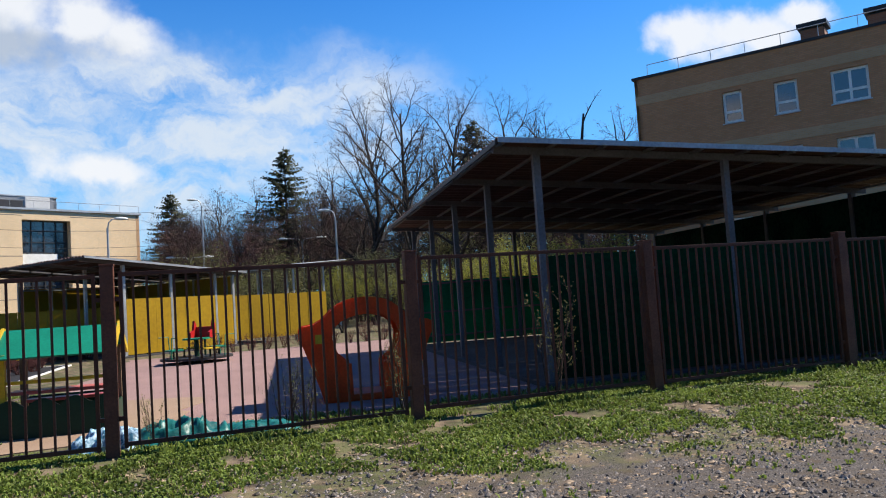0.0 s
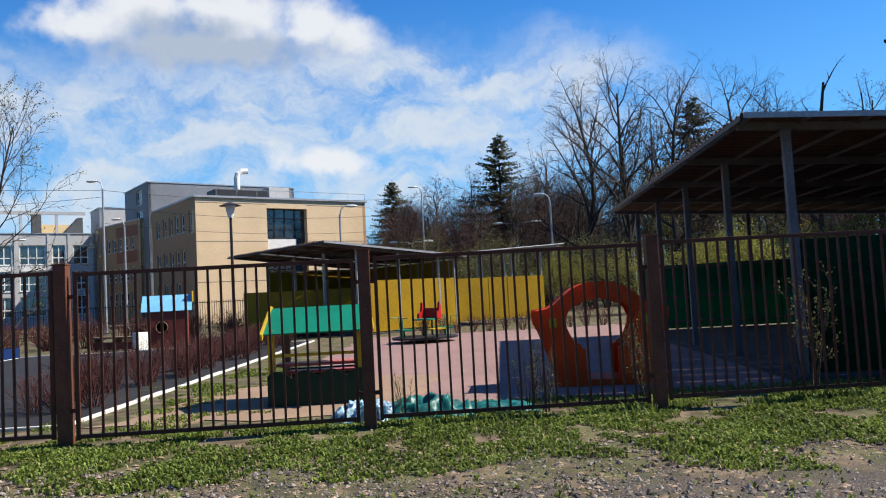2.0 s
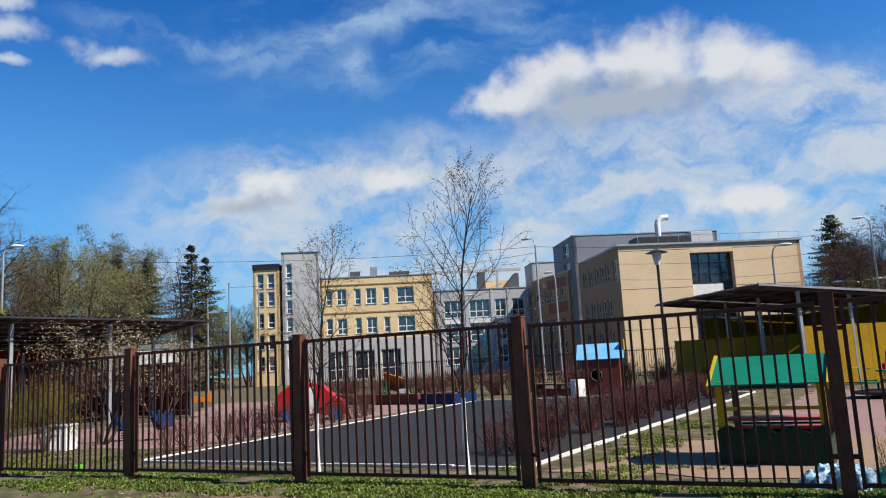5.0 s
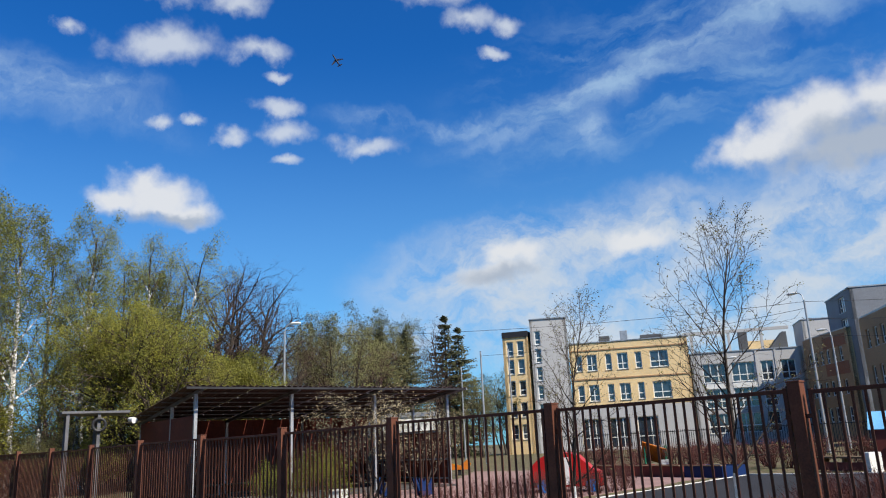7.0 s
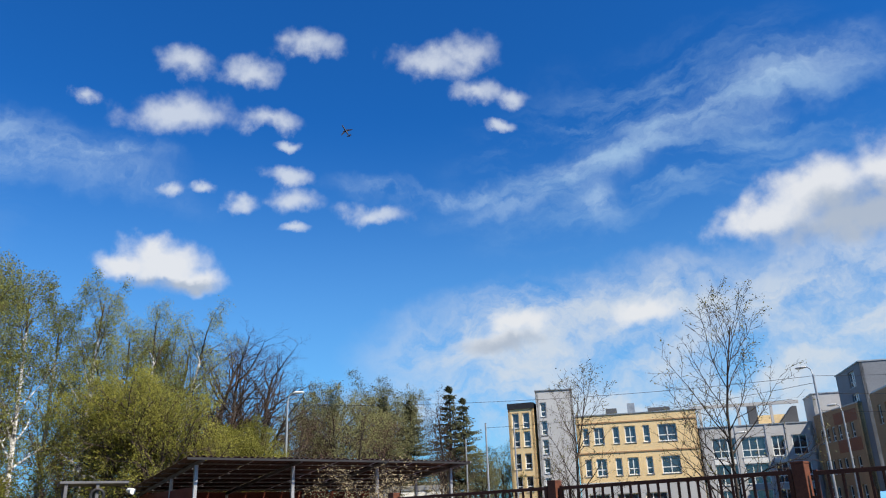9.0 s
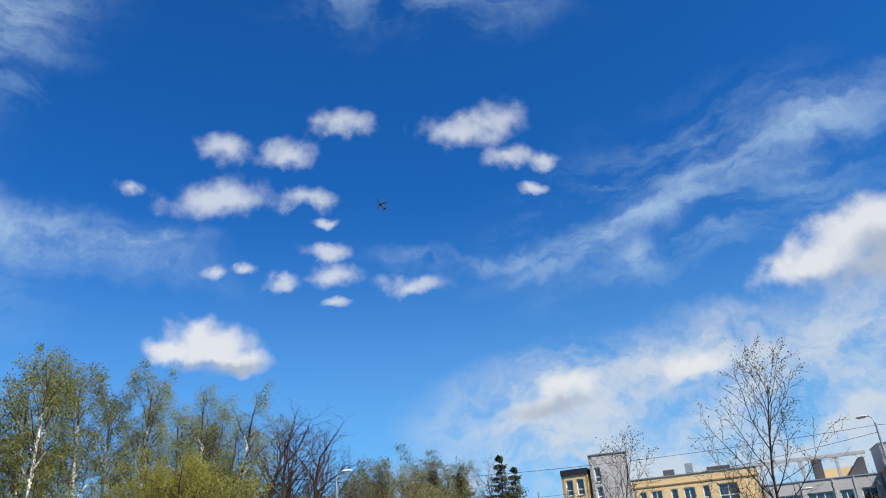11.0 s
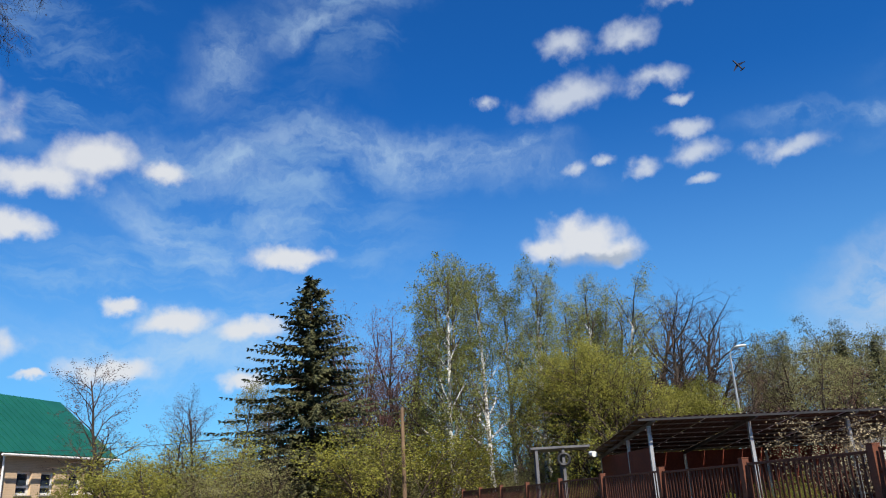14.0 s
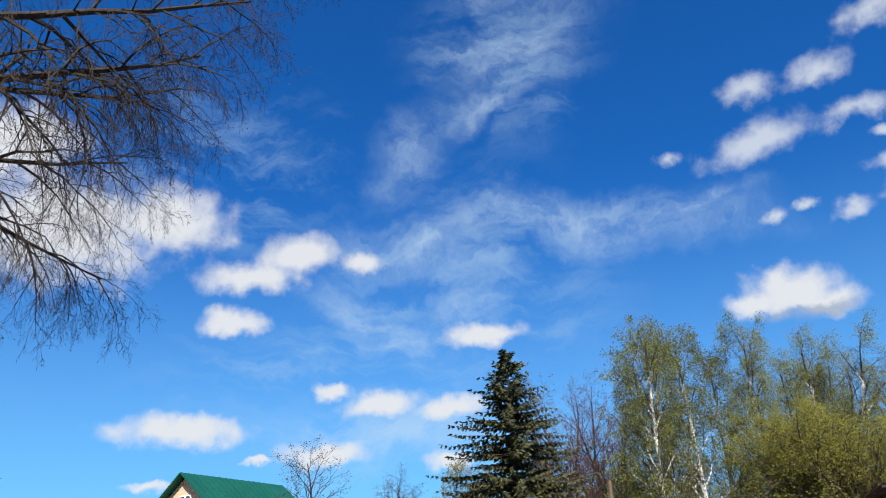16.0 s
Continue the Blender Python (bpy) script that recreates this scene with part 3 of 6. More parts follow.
def pavilion(m, length, width, posts, high, low, wall_mat, label, wall_top=1.8, roof_mat=None, back_top=None, post_mat=None, over=0.65, far_top=None, back_mat=None, far_mat=None):
    """An open shelter: posts along the high side, walls on the other three, a corrugated lean-to roof."""
    roof_mat, post_mat = roof_mat or M_ROOFSHEET, post_mat or M_STEELGREY
    t = thing("pavilion", label, "pavilion", m)
    slope = (low - high) / (width + over)

    def under(x):
        return high + slope * (x + over) - 0.12

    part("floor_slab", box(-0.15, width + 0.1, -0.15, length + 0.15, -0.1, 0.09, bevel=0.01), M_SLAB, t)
    for i in range(posts):
        y = length * i / (posts - 1)
        part("post", box(-0.05, 0.05, y - 0.05, y + 0.05, 0.09, under(0), bevel=0.006), post_mat, t)
        part("post", box(width - 0.05, width + 0.05, y - 0.05, y + 0.05, 0.09, under(width), bevel=0.006), post_mat, t)
        a, b = Vector((-over + 0.05, y, under(-over) + 0.04)), Vector((width + 0.3, y, under(width + 0.3) + 0.04))
        bm = bmesh.new()
        d = b - a
        bmesh.ops.create_cube(bm, size=1, matrix=Matrix.Translation((a + b) / 2) @ d.to_track_quat("X", "Z").to_matrix().to_4x4() @ Matrix.Diagonal((d.length, 0.07, 0.1, 1)))
        part("rafter", bm, M_STEELGREY, t)
    for y in (0, length):
        for k in (1, 2):
            x = width * k / 3 * 1.2 if k == 1 else width * 0.82
            if y == 0 or k == 1:
                part("post", box(x - 0.045, x + 0.045, y - 0.045, y + 0.045, 0.09, under(x), bevel=0.006), post_mat, t)
    n = int((width + over) / 0.7)
    for i in range(n + 1):
        x = -over + 0.1 + (width + over + 0.1) * i / n
        part("purlin", box(x - 0.025, x + 0.025, -0.35, length + 0.45, under(x) + 0.062, under(x) + 0.1), M_STEELGREY, t)
    sheets = max(2, round((length + 0.9) / 0.74))
    w = (length + 0.9) / sheets
    v, f = sheet_mesh(width + 0.35, w - 0.018, high, low, over)
    me = None
    for i in range(sheets):
        if me is None:
            o = mesh_part("roof_sheet", v, f, roof_mat, t)
            me = o.data
        else:
            o = new("roof_sheet", me)
            o.parent = t
        o.location = (0, -0.42 + w * i, 0.012 * (i % 2))
    part("fascia", box(-over - 0.03, -over - 0.005, -0.4, length + 0.5, high - 0.09, high - 0.025), M_DARKMETAL, t)
    bm = bmesh.new()
    a, b = Vector((-over, -0.45, high - 0.03)), Vector((width + 0.35, -0.45, low - 0.03))
    d = b - a
    bmesh.ops.create_cube(bm, size=1, matrix=Matrix.Translation((a + b) / 2) @ d.to_track_quat("X", "Z").to_matrix().to_4x4() @ Matrix.Diagonal((d.length, 0.02, 0.07, 1)))
    part("fascia", bm, M_METAL, t)
    top = wall_top
    for y0 in (-0.04, length + 0.02):
        top = wall_top if y0 < 0 else far_top or wall_top
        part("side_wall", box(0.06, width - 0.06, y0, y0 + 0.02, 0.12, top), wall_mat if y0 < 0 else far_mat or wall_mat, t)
        s_ = 1 if y0 < 0 else -1
        for z in (0.3, 0.95, top - 0.06):
            part("wall_rail", box(0.06, width - 0.06, y0 + (0.022 if s_ > 0 else -0.042), y0 + (0.062 if s_ > 0 else -0.002), z - 0.025, z + 0.025), post_mat, t)
        for k in range(1, int(width / 1.2)):
            part("seam", box(k * 1.2 - 0.012, k * 1.2 + 0.012, y0 - 0.004, y0 - 0.001, 0.12, top), wall_mat, t)
    part("back_wall", box(width - 0.02, width, 0.06, length - 0.06, 0.12, back_top or top), back_mat or wall_mat, t)
    part("bench", box(width - 0.5, width - 0.06, 0.3, length - 0.3, 0.4, 0.45, bevel=0.01), M_PLANK, t, "worn plank bench along the wall")
    for k in range(int(length / 1.5)):
        part("bench_leg", box(width - 0.45, width - 0.1, 0.5 + k * 1.5, 0.55 + k * 1.5, 0.09, 0.4), post_mat, t)
    return t


# same green sheet for the far wall, sunlight through it painted as brighter colour
M_LITGREEN = mat("sunlit green sheet", (0.012, 0.2, 0.1), 0.55, dark=(0.008, 0.14, 0.07), coarse=1, grain=20, bump=0.1, through=0.45, spec=0.1)
M_NET = mat("dark green shade net", (0.012, 0.04, 0.026), 0.9, dark=(0.004, 0.012, 0.01), coarse=1.6, grain=14, bump=0.3, spread=0.35, through=0.25, spec=0.05)
# concrete darkened in its colour to stand for the shade under the roofs
M_SLAB = mat("roof-shaded concrete slab", (0.0792, 0.0726, 0.0726), 0.9, dark=(0.0462, 0.0429, 0.0429), coarse=1.2, grain=40, bump=0.4)
M_PLANK = mat("grey planks", (0.165, 0.132, 0.106), 0.8, dark=(0.099, 0.0792, 0.0594), coarse=3, grain=40, bump=0.4)
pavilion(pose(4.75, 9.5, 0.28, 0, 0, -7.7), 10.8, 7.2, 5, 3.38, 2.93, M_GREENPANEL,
         "dark open pavilion with green sheet walls and corrugated roof", back_top=2.72, back_mat=M_NET, far_mat=M_LITGREEN)
pavilion(pose(-21.0, 20.2, 0.28, 0, 0, 172.0), 9.2, 5.6, 4, 3.42, 2.75, M_REDBROWN,
         "open pavilion with red-brown walls and dark corrugated roof", back_top=2.72, wall_top=2.0, far_top=2.62, post_mat=M_METAL)
pavilion(pose(-1.75, 27.9, 0.28, 0, 0, 36), 7.0, 4.6, 4, 3.42, 2.86, M_YELLOW,
         "open pavilion with bright yellow walls and thin roof", wall_top=2.0, post_mat=M_METAL, over=1.6, back_top=2.7, far_top=2.75)
scr = thing("yellow_screen", "long yellow sheet screen under a thin pale roof", "screen", pose(1.75, 30.7, 0.28, 0, 0, 25))
for i in range(5):
    part("panel", box(i * 0.93 + 0.02, i * 0.93 + 0.9, 0, 0.03, 0.22 + 0.02 * (i % 2), 1.95), M_YELLOW, scr)
    part("panel_frame", box(i * 0.93 - 0.02, i * 0.93 + 0.015, -0.01, 0.04, 0.2, 1.97), M_YELLOW, scr)
for i in range(4):
    for y in (0.08, 2.9):
        x = 0.1 + i * 1.5
        part("post", box(x - 0.035, x + 0.035, y, y + 0.07, 0, 2.87 + 0.055 * x), M_METAL, scr)
v, f = sheet_mesh(5.6, 3.6, 2.9, 3.24, 0.35)
o = mesh_part("roof_sheet", v, f, M_METAL, scr)
o.location = (0, -0.3, 0.03)
for y in (0.11, 2.93):
    bm = bmesh.new()
    a, b = Vector((-0.35, y, 2.85)), Vector((5.6, y, 3.19))
    d = b - a
    bmesh.ops.create_cube(bm, size=1, matrix=Matrix.Translation((a + b) / 2) @ d.to_track_quat("X", "Z").to_matrix().to_4x4() @ Matrix.Diagonal((d.length, 0.05, 0.07, 1)))
    part("beam", bm, M_METAL, scr)

low = thing("yellow_screen", "low yellow sheet screen before the yellow pavilion", "screen", pose(-6.15, 29.6, 0.28, 0, 0, 17))
for i in range(5):
    part("panel", box(i * 0.93 + 0.02, i * 0.93 + 0.9, 0, 0.03, 0.3, 1.8), M_YELLOW, low)
    part("panel_frame", box(i * 0.93 - 0.02, i * 0.93 + 0.015, -0.01, 0.04, 0.0, 1.82), M_YELLOW, low)

# ---- buildings ----
def roof_rail(parent, p, q, z, n):
    """A guard rail along a roof edge."""
    p, q = Vector((*p, z)), Vector((*q, z))
    rail = part("roof_railing", rod(p + Vector((0, 0, 0.6)), q + Vector((0, 0, 0.6)), 0.02, n=5), M_METAL, parent)
    for i in range(n + 1):
        a = p.lerp(q, i / n)
        part("baluster", rod(a, a + Vector((0, 0, 0.6)), 0.015, n=5), M_METAL, rail)


def block(t, corners, z0, z1, faces_spec, material, roof_mat=None, cap=0.12):
    """A building's body: a wall per side with its openings, a core behind them, a roof slab.
    faces_spec: side index -> openings and, if it differs, the wall's material."""
    n = len(corners)
    for i in range(n):
        p, q = corners[i], corners[(i + 1) % n]
        ln = math.hypot(q[0] - p[0], q[1] - p[1])
        ops, wm = faces_spec.get(i, ([], None))[:2]
        wall = part("wall", wall_grid(ln, z0, z1, 0.3, ops), wm or material, t)
        wall.matrix_basis = along(p, q)
        add_windows(wall, ops)
    c = Vector((sum(x for x, _ in corners) / n, sum(y for _, y in corners) / n))

    def inset(k):
        return [tuple(c + (Vector(p) - c) * (1 - k / max(1.0, (Vector(p) - c).length))) for p in corners]
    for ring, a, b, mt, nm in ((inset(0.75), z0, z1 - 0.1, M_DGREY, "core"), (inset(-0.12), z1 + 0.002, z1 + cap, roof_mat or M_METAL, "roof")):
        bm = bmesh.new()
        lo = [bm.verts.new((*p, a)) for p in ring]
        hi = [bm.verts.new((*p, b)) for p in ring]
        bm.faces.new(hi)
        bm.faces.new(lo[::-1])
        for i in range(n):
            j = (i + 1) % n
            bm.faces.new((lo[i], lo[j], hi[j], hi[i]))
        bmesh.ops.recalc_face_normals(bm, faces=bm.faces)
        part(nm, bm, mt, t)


def rows_of(us, w, zs, h):
    return [(u, u + w, z, z + h) for z in zs for u in us]


# cream brick school wing
school = thing("school_building", "cream brick school wing with a dark glazed bay", "building")
A0, A1, A2 = (-16.19, 62.11), (-2.99, 70.88), (-22.4, 71.0)
A3 = (A1[0] + A2[0] - A0[0], A1[1] + A2[1] - A0[1])
side = rows_of([1.2, 3.0, 4.6, 6.0, 7.4], 0.85, [2.2, 4.9, 7.9], 1.55) + [(9.3, 10.5, 7.7, 9.5)]
bay = [(6.1, 9.85, 0.9, 9.75)]
ln = math.hypot(A1[0] - A0[0], A1[1] - A0[1])
wall = part("wall", wall_grid(ln, 0.2, 10.5, 0.9, bay), M_CREAM, school)
wall.matrix_basis = along(A0, A1)
glz = part("glazed_bay", box(6.1, 9.85, 0.62, 0.66, 0.9, 9.75), M_GLASS, wall)
for u in (6.1, 7.0, 7.95, 8.9, 9.8):
    part("mullion", box(u, u + 0.07, 0.55, 0.62, 0.9, 9.75), M_DARKMETAL, wall)
for z in (2.9, 3.95, 4.6, 6.1, 7.2, 8.0, 8.9):
    part("transom", box(6.1, 9.85, 0.56, 0.615, z, z + 0.07), M_DARKMETAL, wall)
for z0, z1 in ((2.95, 3.9), (6.2, 7.15)):
    part("spandrel", box(6.15, 9.0, 0.5, 0.549, z0, z1), M_WHITE, wall, "white spandrel panel")
for z in (3.6, 6.9, 10.05):
    part("joint", box(0.0, 6.1, -0.004, 0.01, z, z + 0.05), M_DGREY, wall)
    part("joint", box(9.85, ln, -0.004, 0.01, z, z + 0.05), M_DGREY, wall)
# side walls get a darker brick, so their shade sits in the colour
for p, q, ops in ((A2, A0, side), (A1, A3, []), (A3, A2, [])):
    w2 = part("wall", wall_grid(math.hypot(q[0] - p[0], q[1] - p[1]), 0.2, 10.5, 0.3, ops), M_TANSHADE, school)
    w2.matrix_basis = along(p, q)
    add_windows(w2, ops)
roof = part("roof", prism([(-0.15, 10.502), (ln + 0.15, 10.502), (ln + 0.15, 10.66), (-0.15, 10.66)], -0.15, 10.9), M_METAL, school)
roof.matrix_basis = along(A0, A1)
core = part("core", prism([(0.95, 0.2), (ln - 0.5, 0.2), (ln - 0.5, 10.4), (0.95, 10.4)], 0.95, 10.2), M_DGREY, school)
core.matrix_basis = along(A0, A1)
roof_rail(school, A0, A1, 10.66, 9)
unit = part("air_unit", box(2.8, 7.6, 3.0, 5.0, 10.66, 11.7, bevel=0.05), M_DARKMETAL, school)
unit.matrix_basis = along(A0, A1)
unit = part("air_unit", box(8.2, 10.2, 4.0, 7.0, 10.66, 12.2, bevel=0.05), M_GREY, school)
unit.matrix_basis = along(A0, A1)
duct = part("roof_duct", add_path(bmesh.new(), [(5.2, 4, 11.5), (5.2, 4, 12.9), (5.3, 4, 13.25), (5.6, 4, 13.5), (6.2, 4, 13.55)], 0.26, 12), M_WHITE, school, "pale bent ventilation duct")
duct.matrix_basis = along(A0, A1)

def rect(p, q, depth):
    """A rectangle whose front runs from p to q and which goes depth back."""
    d = Vector((q[0] - p[0], q[1] - p[1])).normalized()
    back = Vector((-d.y, d.x)) * depth
    return [p, q, (q[0] + back.x, q[1] + back.y), (p[0] + back.x, p[1] + back.y)]


tower = thing("stair_tower", "grey clad block with a strip of stair windows", "building")
block(tower, rect((-25.9, 81.3), (-12.0, 90.5), 9.0), 0.2, 15.0, {3: (rows_of([4.6], 2.2, [1.6, 3.9, 6.2, 8.5, 10.8, 13.0], 1.6), None)}, M_DKRENDER)
FAR, NEAR = (-34.6, 90.4), (-27.2, 82.5)
orange = thing("orange_wing", "low wing of tan and orange brick", "building")
block(orange, rect(FAR, NEAR, 4.0), 0.2, 11.3, {0: (rows_of([0.9, 2.4, 3.9, 5.4, 6.9, 8.4], 0.85, [2.2, 4.9, 8.2], 1.5), M_TANSHADE)}, M_OCHRE)
for z0, z1 in ((6.9, 8.15), (9.75, 10.9)):
    ob = part("orange_panel", box(4.95, 10.2, -0.03, -0.003, z0, z1), M_REDBRICK, orange, "orange brick panel")
    ob.matrix_basis = along(FAR, NEAR)
LINK0, LINK1 = (-45.2, 84.1), (-34.9, 90.6)
link = thing("link_building", "grey panelled wing with bands of windows and white panels", "building")
LW = [(1.2, 3.75), (4.35, 6.95), (7.6, 8.95), (9.75, 11.35)]
block(link, rect(LINK0, LINK1, 10.0), 0.2, 10.75, {0: ([(u0, u1, z, z + 2.2) for z in (1.6, 4.4, 7.3) for u0, u1 in LW], None)}, M_GREY)
for u0, u1 in LW[:3]:
    ob = part("spandrel", box(u0, u1, -0.03, -0.003, 6.62, 7.22), M_WHITE, link, "white spandrel panel")
    ob.matrix_basis = along(LINK0, LINK1)
for u in (3.95, 7.2, 9.3):
    ob = part("pilaster", box(u - 0.12, u + 0.12, -0.06, -0.003, 0.2, 10.7), M_GREY, link)
    ob.matrix_basis = along(LINK0, LINK1)
for u in (0.4, 4.6, 8.2):
    ob = part("terrace_post", box(u - 0.14, u + 0.14, 0.4, 0.68, 10.88, 13.0), M_GREY, link)
    ob.matrix_basis = along(LINK0, LINK1)
ob = part("terrace_beam", box(-0.6, 11.2, 0.36, 0.72, 13.002, 13.35), M_GREY, link)
ob.matrix_basis = along(LINK0, LINK1)
ob = part("penthouse", box(7.2, 10.4, 4.6, 8.0, 10.88, 12.3), M_OCHRE, link, "ochre brick roof house")
ob.matrix_basis = along(LINK0, LINK1)
ob = part("roof_vent", box(6.1, 7.1, 3.6, 4.4, 10.88, 13.7, bevel=0.05), M_DGREY, link)
ob.matrix_basis = along(LINK0, LINK1)
ob = part("stair_head", prism([(9.2, 10.88), (11.4, 10.88), (11.4, 13.0), (10.9, 13.0)], 3.0, 4.5), M_DGREY, link)
ob.matrix_basis = along(LINK0, LINK1)
annex = thing("roof_annex", "grey rendered upper block behind the brick wing", "building")
block(annex, rect((-35.4, 93.2), (-28.4, 97.6), 5.0), 0.2, 14.1, {}, M_GREY)
yellow = thing("yellow_building", "yellow ochre brick school block with white windows", "building")
YW = [(u, u + w, z, z + 1.95) for z in (9.6, 6.0) for u, w in ((0.7, 0.75), (2.0, 1.2), (4.2, 0.75), (5.6, 1.25), (7.7, 0.75), (9.4, 2.1))]
block(yellow, rect((-57.0, 76.6), (-45.3, 84.0), 11.0), 0.2, 12.95,
      {0: (YW + [(0.8, 3.2, 0.5, 4.0), (4.0, 6.4, 0.5, 4.0), (7.2, 9.6, 0.5, 4.0)], None)}, M_OCHRE)
YBASE = [(0.8, 3.2, 0.5, 4.0), (4.0, 6.4, 0.5, 4.0), (7.2, 9.6, 0.5, 4.0)]
base_ = part("base_storey", wall_grid(13.8, 0.2, 5.3, 0.05, YBASE), M_GREY, yellow, "grey rendered base storey")
base_.matrix_basis = along((-57.0, 76.6), (-45.3, 84.0)) @ Matrix.Translation((0, -0.055, 0))
for z in (8.55, 12.0):
    ob = part("cornice", box(0, 13.8, -0.07, -0.003, z, z + 0.14), M_TANSHADE, yellow)
    ob.matrix_basis = along((-57.0, 76.6), (-45.3, 84.0))
for u, w_, h_ in ((3.6, 1.3, 1.0), (6.2, 0.9, 1.5), (8.6, 2.6, 0.8)):
    vt_ = part("roof_vent", box(u, u + w_, 3.0, 4.2, 13.07, 13.07 + h_, bevel=0.04), M_METAL if w_ < 1 else M_DGREY, yellow)
    vt_.matrix_basis = along((-57.0, 76.6), (-45.3, 84.0))
gt = thing("stair_tower", "tall grey stair tower with a window strip", "building")
block(gt, rect((-60.6, 73.8), (-57.05, 76.5), 8.0), 0.2, 16.3, {0: (rows_of([0.5], 0.7, [2.2, 4.4, 6.6, 8.8, 11.0, 13.2], 1.7), None)}, M_GREY)
roof_rail(gt, (-58.6, 75.2), (-57.1, 76.4), 16.42, 3)
bl = thing("brown_block", "ochre brick block with balconies and dark cornice", "building")
block(bl, rect((-63.6, 72.0), (-60.85, 73.5), 8.0), 0.2, 14.3, {0: (rows_of([0.45, 1.75], 0.85, [2, 4.6, 7.2, 9.8, 12.0], 1.8), None)}, M_OCHRE, roof_mat=M_DARKMETAL, cap=0.7)

# brown brick block on the right
brown = thing("brown_building", "brown brick block with light bands and white windows", "building")
B0, B1 = (21.34, 31.44), (36.0, 10.98)
BW = [(u, u + w, z, z + 1.42) for z in (8.62, 5.75, 2.9) for u, w in ((4.05, 0.85), (6.25, 0.95), (8.5, 1.42), (12.0, 1.42), (15.5, 0.95), (19.0, 1.42))]
bln = math.hypot(B1[0] - B0[0], B1[1] - B0[1])
block(brown, rect(B0, B1, 14.0), 0.2, 11.5, {0: (BW, None)}, M_BROWN, roof_mat=M_DARKMETAL)
for z in (10.25, 7.4, 4.5):
    b_ = part("brick_band", box(0.0, bln, -0.02, -0.002, z, z + 0.42), M_BAND, brown)
    b_.matrix_basis = along(B0, B1)
roof_rail(brown, (B0[0] + 0.6, B0[1] - 0.3), (B1[0], B1[1] + 0.4), 11.62, 16)
for u in (7.2, 9.9):
    ch = part("chimney", box(u, u + 1.0, 2.0, 3.0, 11.6, 12.6, bevel=0.03), M_REDBRICK, brown)
    ch.matrix_basis = along(B0, B1)
    cc = part("chimney_cap", box(u - 0.12, u + 1.12, 1.88, 3.12, 12.7, 12.9), M_DARKMETAL, brown)
    cc.matrix_basis = along(B0, B1)
    cs = part("chimney_stub", box(u + 0.1, u + 0.9, 2.1, 2.9, 12.6, 12.7), M_DARKMETAL, brown)
    cs.matrix_basis = along(B0, B1)

# ---- trees and shrubs ----
M_BARK = mat("grey brown bark", (0.0561, 0.0462, 0.0396), 0.95, dark=(0.0231, 0.0185, 0.0152), coarse=6, grain=40, bump=0.8)
M_TWIG = mat("bare twigs", (0.0726, 0.0528, 0.0409), 0.95, dark=(0.0396, 0.0277, 0.0218), coarse=2, grain=20, bump=0.2)
M_PURPLE = mat("purple brown twigs", (0.099, 0.0495, 0.0495), 0.95, dark=(0.0594, 0.0297, 0.0297), coarse=2, grain=20, bump=0.2)
M_REDTWIG = mat("dark red twigs", (0.115, 0.042, 0.036), 0.9, dark=(0.055, 0.022, 0.02), coarse=2, grain=20, bump=0.2)
M_BIRCHBARK = mat("white birch bark", (0.62, 0.6, 0.56), 0.85, dark=(0.08, 0.075, 0.07), coarse=3.0, grain=9, bump=0.5, spread=0.28)
M_LEAF_BIRCH = mat("young birch leaves", (0.22, 0.225, 0.055), 0.6, dark=(0.13, 0.14, 0.036), coarse=0.6, grain=9, bump=0.1, random_value=0.35, island=True, through=0.4)
M_LEAF_WILLOW = mat("yellow green leaves", (0.25, 0.24, 0.04), 0.6, dark=(0.15, 0.155, 0.028), coarse=0.5, grain=9, bump=0.1, random_value=0.35, island=True, through=0.4)
M_LEAF_PALE = mat("pale catkins and buds", (0.21, 0.2, 0.08), 0.7, dark=(0.12, 0.12, 0.05), coarse=0.5, grain=9, bump=0.1, random_value=0.3, island=True, through=0.3)
M_NEEDLE = mat("spruce needles", (0.085, 0.085, 0.036), 0.7, dark=(0.035, 0.04, 0.018), coarse=0.7, grain=9, bump=0.1, random_value=0.4, island=True)
M_BUD = mat("brown buds", (0.132, 0.0726, 0.0528), 0.8, dark=(0.0792, 0.0462, 0.033), coarse=0.6, grain=9, bump=0.1, random_value=0.3, island=True)
M_BLOSSOM = mat("pale buds", (0.36, 0.31, 0.2), 0.8, dark=(0.24, 0.19, 0.11), coarse=0.8, grain=9, bump=0.1, random_value=0.3, island=True, through=0.3)
M_LIME = mat("whitewash on bark", (0.78, 0.78, 0.76), 0.9, dark=(0.6, 0.6, 0.57), coarse=5, grain=40, bump=0.5)


